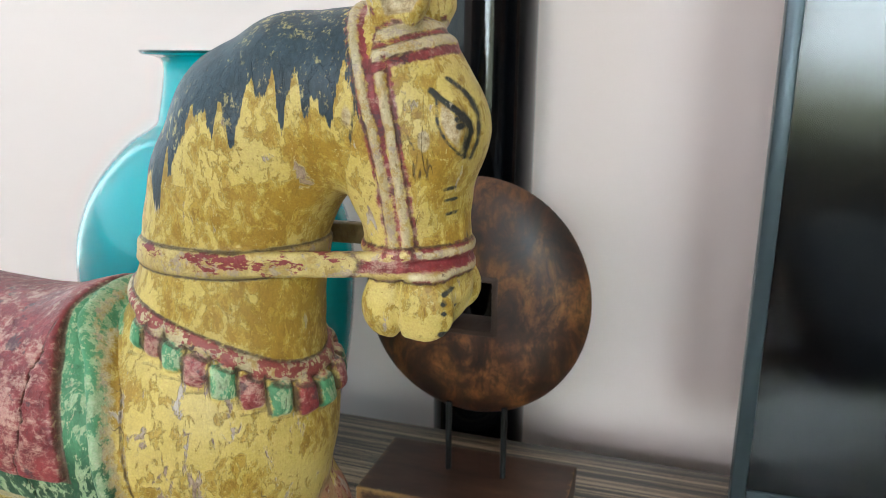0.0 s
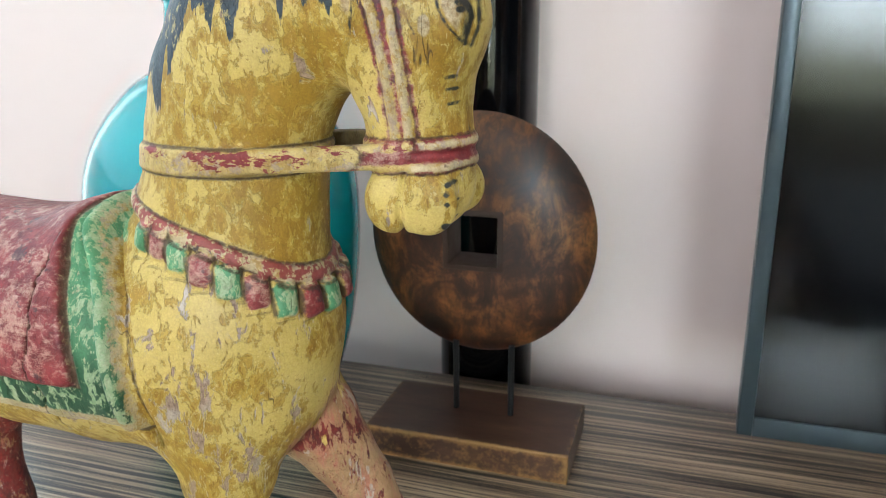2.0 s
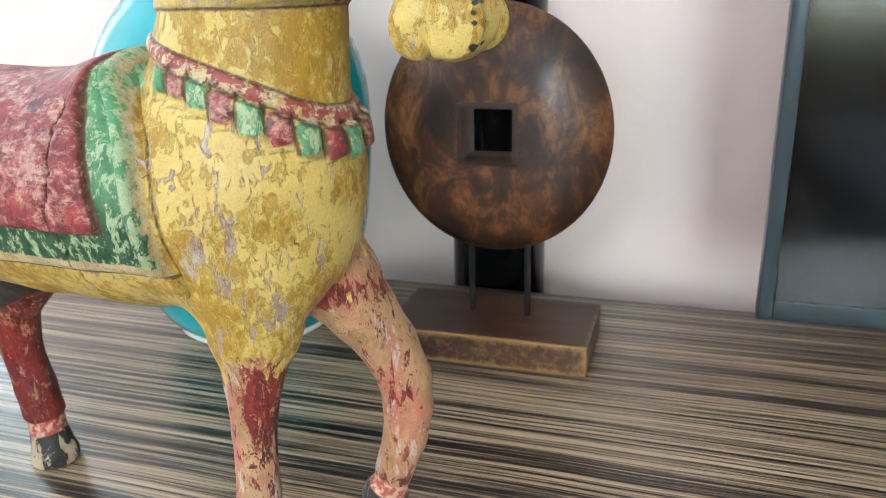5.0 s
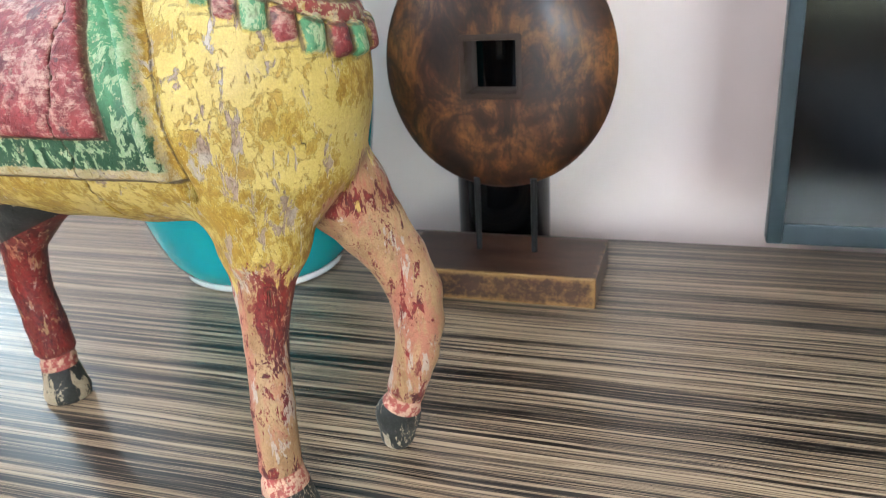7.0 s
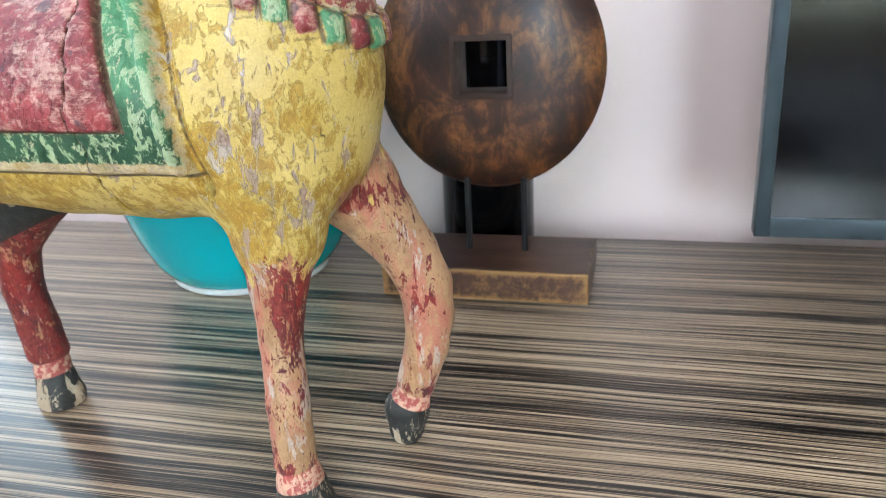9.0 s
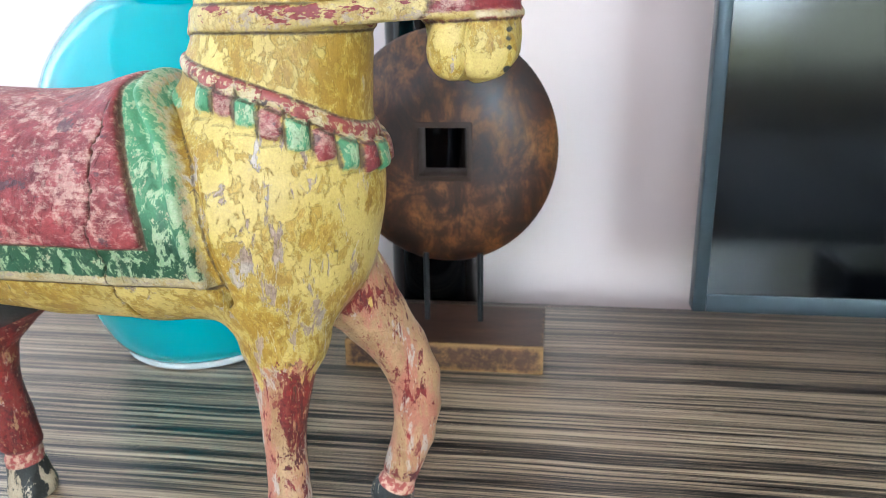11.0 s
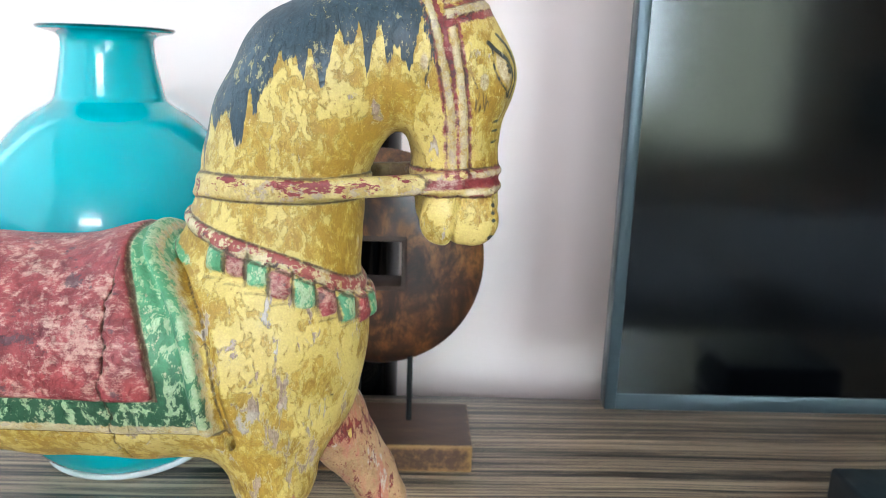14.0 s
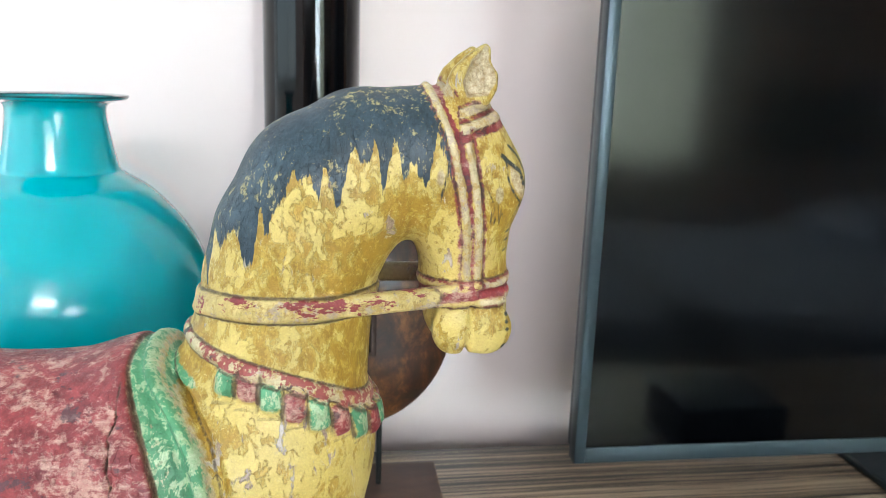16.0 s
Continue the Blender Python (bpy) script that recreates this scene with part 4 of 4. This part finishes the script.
def line_distance(px, pz, pts):
    """The distance from points to a line of (x, z) pairs, seen from the side."""
    best = np.full(len(px), 1.0)
    for (ax, az), (bx, bz) in zip(pts, pts[1:]):
        l2 = (bx - ax) ** 2 + (bz - az) ** 2
        t = np.clip(((px - ax) * (bx - ax) + (pz - az) * (bz - az)) / l2, 0, 1)
        best = np.minimum(best, np.hypot(px - ax - t * (bx - ax), pz - az - t * (bz - az)))
    return best


def bell(v, at, wide):
    return np.exp(-(((v - at) / wide) ** 2))


X, Y, Z = V.T
d_barrel, d_neck, d_head, d_skull, d_collar = (sample(f, V) for f in (barrel, neck, head, skull, collar_base))
PAINT = {}
mm = 1000.0
# saddle cloth
cloth_in = np.minimum.reduce([front_edge(Z) + 0.0008 - X, Z - 0.2270, 0.012 - np.abs(d_barrel - 0.006), X + 0.586])
on_trunk = 0.019 - d_barrel
red_in = np.minimum.reduce([red_edge(Z) + 0.0008 - X, Z - 0.2530, on_trunk, X + 0.586])
green_in = np.minimum.reduce([front_edge(Z) - 0.0008 - X, Z - 0.2345, on_trunk, -red_in - 0.0004, X + 0.58])
fold = np.minimum.reduce([Z - 0.328, 0.009 - np.abs(X - front_edge(Z) - 0.007), 0.008 - d_barrel, necklace_height(X) - 0.006 - Z])
# the mane's saw-toothed lower edge
edge = np.interp(X, [-0.32, -0.297, -0.27, -0.25, -0.225, -0.195, -0.15], [0.395, 0.402, 0.416, 0.434, 0.452, 0.466, 0.462])
saw_at = X * 50 + 0.30 * np.sin(X * 170) + 0.12 * np.sin(X * 391)
saw = np.abs(2 * (saw_at - np.floor(saw_at)) - 1) - 0.5
small = X * 231 + 0.3 * np.sin(X * 517)
saw = saw + 0.20 * (np.abs(2 * (small - np.floor(small)) - 1) - 0.5)
high = 0.029 + 0.010 * np.sin(X * 233 + 1.0)
mane_in = np.minimum.reduce([Z - edge - saw * high, strap_line(Z) - 0.0088 - X, 0.0035 - np.abs(d_neck)])
# straps and bands
span_v = strap_span(Z)
off = X - strap_line(Z)
on_strap = np.minimum.reduce([span_v + 0.0050 - np.abs(off), 0.006 - np.abs(d_skull - 0.002), Z - 0.386])
brow_gap = np.where(off > 0.0008, np.minimum(Z - 0.4845 - (X + 0.14) * 0.2, 0.5030 - Z), -0.02)
on_strap = np.minimum(on_strap, -brow_gap)
strap_cream = np.minimum(on_strap, 0.0024 - np.abs(np.abs(off) - span_v))
strap_red = np.minimum(on_strap, -(0.0024 - np.abs(np.abs(off) - span_v)) - 0.0002)
brow_z = Z - (X + 0.13) * 0.32
nose_z = Z - (X + 0.13) * 0.04
on_head = 0.0065 - np.abs(d_head - 0.002)
brow_all = np.minimum.reduce([0.0112 - np.abs(brow_z - 0.4915), on_head, X + 0.1440])
brow_cream = np.minimum(brow_all, 0.0032 - np.abs(np.abs(brow_z - 0.4930) - 0.0045))
nose_all = np.minimum.reduce([0.0088 - np.abs(nose_z - 0.3830), on_head, X + 0.165])
nose_cream = np.minimum(nose_all, 0.0028 - np.abs(np.abs(nose_z - 0.38275) - 0.00525))
belt_all = np.minimum.reduce([0.0085 - np.abs(Z - belt_height(X)), 0.007 - np.abs(d_neck - 0.003)])
bars = np.minimum.reduce([np.where(Y < M + 0.02, np.where(Y < M, 0.01, -0.01), Y - M - 0.046 + (X + 0.234) * 0.19 - 0.001), 0.0085 - np.abs(Z - 0.3775 - (X + 0.234) * 0.0566), X + 0.236, -0.126 - X, d_neck - 0.001, d_head - 0.001])
belt_cream = np.maximum(belt_all, bars)
neck_all = np.minimum.reduce([0.0052 - np.abs(Z - necklace_height(X)), 0.008 - np.abs(d_collar - 0.003)])
# pendants in turn green and red
pend_g, pend_r, pend_shade = np.full(len(V), -0.02), np.full(len(V), -0.02), np.full(len(V), -0.02)
for px, py, pz, n, way in PENDANTS:
    side = (X - px) * -way.y + (Y - py) * way.x
    out = (X - px) * way.x + (Y - py) * way.y
    inside = np.minimum.reduce([0.0068 - np.abs(side), 0.0115 - np.abs(Z - pz), out + 0.003, 0.02 - out, 0.8 * (d_collar - 0.0018), necklace_height(X) - 0.0040 - Z])
    # dark lines beside and below each pendant, painted as the shade of its relief
    pend_shade = np.maximum(pend_shade, np.minimum.reduce([0.0009 - np.abs(np.abs(side) - 0.0076), 0.0085 - np.abs(Z - pz), out + 0.006, 0.008 - out, d_collar - 0.0004]))
    pend_shade = np.maximum(pend_shade, np.minimum.reduce([0.0007 - np.abs(Z - pz + 0.0112), 0.0070 - np.abs(side), out + 0.006, 0.010 - out, d_collar - 0.0002]))
    if n % 2 == 0:
        pend_g = np.maximum(pend_g, inside)
    else:
        pend_r = np.maximum(pend_r, inside)
# the legs' red
leg_in = np.full(len(V), -0.03)
for leg, top in ((NEAR_FORE, 0.166), (FAR_FORE, 0.224), (FAR_HIND, 0.19), (NEAR_HIND, 0.19)):
    near = np.full(len(V), 1.0)
    for a, b in zip(leg, leg[1:]):
        A, ba = np.array(a[:3]), np.array(b[:3]) - np.array(a[:3])
        t = np.clip((V - A) @ ba / (ba @ ba), 0, 1)
        near = np.minimum(near, np.linalg.norm(V - A - t[:, None] * ba, axis=1) - (a[3] + (b[3] - a[3]) * t))
    leg_in = np.maximum(leg_in, np.minimum(top - Z, np.maximum(0.012 - near, 0.19 - Z - near)))
leg_in = np.where(Z < 0.16, np.maximum(leg_in, 0.16 - Z), leg_in)
top_of_hoof = np.full(len(V), -1.0)
for (gx, gy, gz, slope, r), drop in zip(GROOVES, (0.0115, 0.0085, 0.0105, 0.0105)):
    there = np.hypot(X - gx, Y - gy) < 0.034
    top_of_hoof = np.where(there, gz - drop + slope * (X - gx), top_of_hoof)
hoof_in = np.minimum(top_of_hoof - Z, 0.02)
hind_dark = np.minimum.reduce([Z - 0.178 - (X + 0.443) * 0.426, 0.208 - Z, -0.435 - X, np.where(d_barrel > -0.004, 0.01, -0.01), Y - 0.37])
# drawn lines of the face
LID = smooth_line([(-0.1164, 0.4695), (-0.1119, 0.4655), (-0.1056, 0.4611), (-0.1013, 0.4561), (-0.0994, 0.4510), (-0.1002, 0.4450), (-0.1022, 0.4372)], 5)
LOWER = smooth_line([(-0.1140, 0.4670), (-0.1131, 0.4630), (-0.1119, 0.4546), (-0.1086, 0.4475), (-0.1044, 0.4420), (-0.1022, 0.4372)], 5)
BROW = smooth_line([(-0.1113, 0.4749), (-0.1063, 0.4708), (-0.1013, 0.4646), (-0.0977, 0.4565), (-0.0972, 0.4468), (-0.0985, 0.4416), (-0.1005, 0.4360)], 5)
CHEEK = smooth_line([(-0.1254, 0.4489), (-0.1234, 0.4448), (-0.1220, 0.4422)], 3)
TEAR = smooth_line([(-0.1545, 0.4420), (-0.1528, 0.4500), (-0.1512, 0.4570), (-0.1500, 0.4660)], 4)
lines = np.full(len(V), -0.02)
for pts, wide, taper in ((LID, 0.0007, 0.0006), (LOWER, 0.0006, 0.0), (BROW, 0.0005, 0.0003), (CHEEK, 0.0004, 0.0), (TEAR, 0.0007, 0.0)):
    lines = np.maximum(lines, wide + taper * np.clip((Z - 0.445) / 0.02, 0, 1) - line_distance(X, Z, pts))
for z0 in (0.4215, 0.4155, 0.4085):
    lines = np.maximum(lines, 0.0009 - line_distance(X, Z, [(-0.1105, z0), (-0.1075, z0 + 0.0005)]))
for x0, z0, r in ((-0.1085, 0.3695, 0.0014), (-0.1085, 0.3650, 0.0014), (-0.1080, 0.3600, 0.0013), (-0.1090, 0.3480, 0.0024), (-0.1020, 0.4530, 0.0017), (-0.1035, 0.4565, 0.0012)):
    lines = np.maximum(lines, r - np.hypot(X - x0, Z - z0))
lines = np.where(Y < M - 0.007, lines, -0.02)
PAINT["mane"] = mane_in
PAINT["red"] = np.maximum.reduce([red_in, strap_red, np.minimum(brow_all, -brow_cream), np.minimum(nose_all, -nose_cream + 0.0008), pend_r])
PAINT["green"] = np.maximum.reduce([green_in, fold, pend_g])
PAINT["cream"] = np.maximum.reduce([cloth_in, strap_cream, brow_cream, nose_cream, belt_cream, neck_all])
ear_pale = np.minimum(0.001 - outline(X, Z, HOLLOW), np.abs(Y - M) - 0.019)
eye = np.minimum(0.0002 - outline(X, Z, LOWER[2:] + LID[-2:4:-1]), np.where(np.abs(Y - M) > 0.015, 0.01, -0.01))
patch_pale = np.minimum(0.0042 - np.hypot((X + 0.1178) * 1.5, (Z - 0.4460) * 0.85), np.abs(Y - M) - 0.015)
tear_pale = np.minimum(0.0022 - np.hypot(X + 0.1548, (Z - 0.4565) * 0.42), 0.004 - np.abs(d_skull))
PAINT["pale"] = np.maximum.reduce([ear_pale, eye - 0.0020, patch_pale, tear_pale])
PAINT["belt"] = belt_cream
PAINT["neckband"] = np.minimum(neck_all, -np.maximum(pend_g, pend_r))
ridge = bell(front_edge(Z) - X, 0.0035, 0.0032) * (d_barrel < 0.03)
PAINT["worn"] = (np.where(pend_g > -0.001, 0.9, 0.0) + np.where(pend_r > -0.001, 1.0, 0.0) + 3.2 * ridge) / mm
PAINT["fetlock"] = np.minimum(top_of_hoof + 0.0125 - Z, 0.02)
PAINT["leg"] = leg_in
fore_near = (Y < 0.365) & (X > -0.40)
fore_far = (Y >= 0.365) & (X > -0.40)
front_side = np.clip((X + 0.2505) / 0.008, 0, 1)
PAINT["blood"] = (np.where(X < -0.45, 1.5, 0.0) + fore_near * ((0.35 + 0.95 * front_side) * bell(Z, 0.148, 0.027) + 0.7 * front_side * bell(Z, 0.105, 0.018) + 0.7 * bell(Z, 0.041, 0.007))
                  + fore_far * (1.0 * bell(Z, 0.197, 0.011) + 0.95 * bell(Z, 0.118, 0.017) * bell(X, -0.180, 0.011) + 0.6 * bell(Z, 0.052, 0.008))) / mm
near_axis = np.interp(Z, [0.036, 0.078, 0.118, 0.152], [-0.2445, -0.2465, -0.249, -0.249])
PAINT["rosy"] = (fore_near * (4.5 * np.clip((near_axis - 0.0035 - X) / 0.003, -0.4, 1) * (Z < 0.16)) + fore_far * (2.5 * bell(Z, 0.118, 0.022))) / mm
PAINT["ink"] = np.maximum.reduce([hoof_in, lines, hind_dark])
def rim_of(field, half=0.0008):
    return half - np.abs(field)


crack_at = np.minimum.reduce([0.0005 - np.abs(X + 0.3405 + 0.0014 * np.sin(Z * 150) + 0.0008 * np.sin(Z * 410)), 0.335 - Z, M - 0.02 - Y, X + 0.36])
# the far bar's inner face, dark brown all over
far_bar = np.minimum.reduce([Y - M - 0.012, 0.0085 - np.abs(Z - 0.3775 - (X + 0.234) * 0.0566), X + 0.225, -0.140 - X, d_neck - 0.0005, d_head - 0.0005])
PAINT["seam"] = np.maximum.reduce([far_bar, pend_shade,
    rim_of(red_in, 0.0010), np.minimum(rim_of(front_edge(Z) + 0.0042 - X, 0.0008), np.minimum(0.010 - np.abs(d_barrel), Z - 0.224)), np.minimum(rim_of(Z - 0.2268, 0.0010), cloth_in + 0.004),
    np.minimum(rim_of(np.abs(Z - belt_height(X)) - 0.0078, 0.0008), 0.006 - np.abs(d_neck)), np.minimum(rim_of(np.abs(Z - necklace_height(X)) - 0.0050, 0.0007), 0.006 - np.abs(d_collar)),
    np.minimum(rim_of(np.abs(off) - span_v - 0.0034, 0.0004), on_strap), rim_of(nose_all, 0.0006), np.minimum(rim_of(np.minimum(brow_all, -brow_cream), 0.0004), brow_all), crack_at])
PAINT["chip"] = np.where((X < -0.45) & (Z < 0.06), 1.0, 0.0) / mm
# more ochre on the neck's front, lower breast and below the hem; upper breast paler
tone = 1.0 * bell(X, -0.205, 0.030) * bell(Z, 0.385, 0.060) + 0.65 * bell(X, -0.248, 0.034) * bell(Z, 0.215, 0.036) + 0.6 * bell(Z, 0.222, 0.010) * (X < -0.27)
tone += 0.5 * bell(X, -0.112, 0.022) * bell(Z, 0.435, 0.04) + 0.8 * bell(X, -0.212, 0.016) * bell(Z, 0.345, 0.022) - 1.5 * bell(X, -0.232, 0.034) * bell(Z, 0.283, 0.026) - 1.0 * bell(X, -0.276, 0.012) * bell(Z, 0.26, 0.05)
# more ochre along the groove before the cloth's edge
tone += 2.2 * bell(X - front_edge(Z), 0.0065, 0.0042) * (Z > 0.222) * (Z < 0.35)
PAINT["tone"] = tone / mm
breast = np.exp(-(((X + 0.245) / 0.055) ** 2 + ((Z - 0.235) / 0.070) ** 2))
PAINT["bare"] = breast / mm

me = bpy.data.meshes.new("horse_figure")
home = np.array([-0.37, MID, 0.0])
me.from_pydata((V - home).tolist(), [], Q.tolist())
for name, values in PAINT.items():
    a = me.attributes.new(name, "FLOAT", "POINT")
    a.data.foreach_set("value", (values * mm).astype(np.float32))
me.materials.append(HORSE)
me.polygons.foreach_set("use_smooth", np.ones(len(me.polygons), bool))
me.validate()
horse = new("horse_figure", me)
horse.location = home
tagged(horse, "carved wooden horse, flaking yellow paint, black mane, red saddle cloth", "statue")
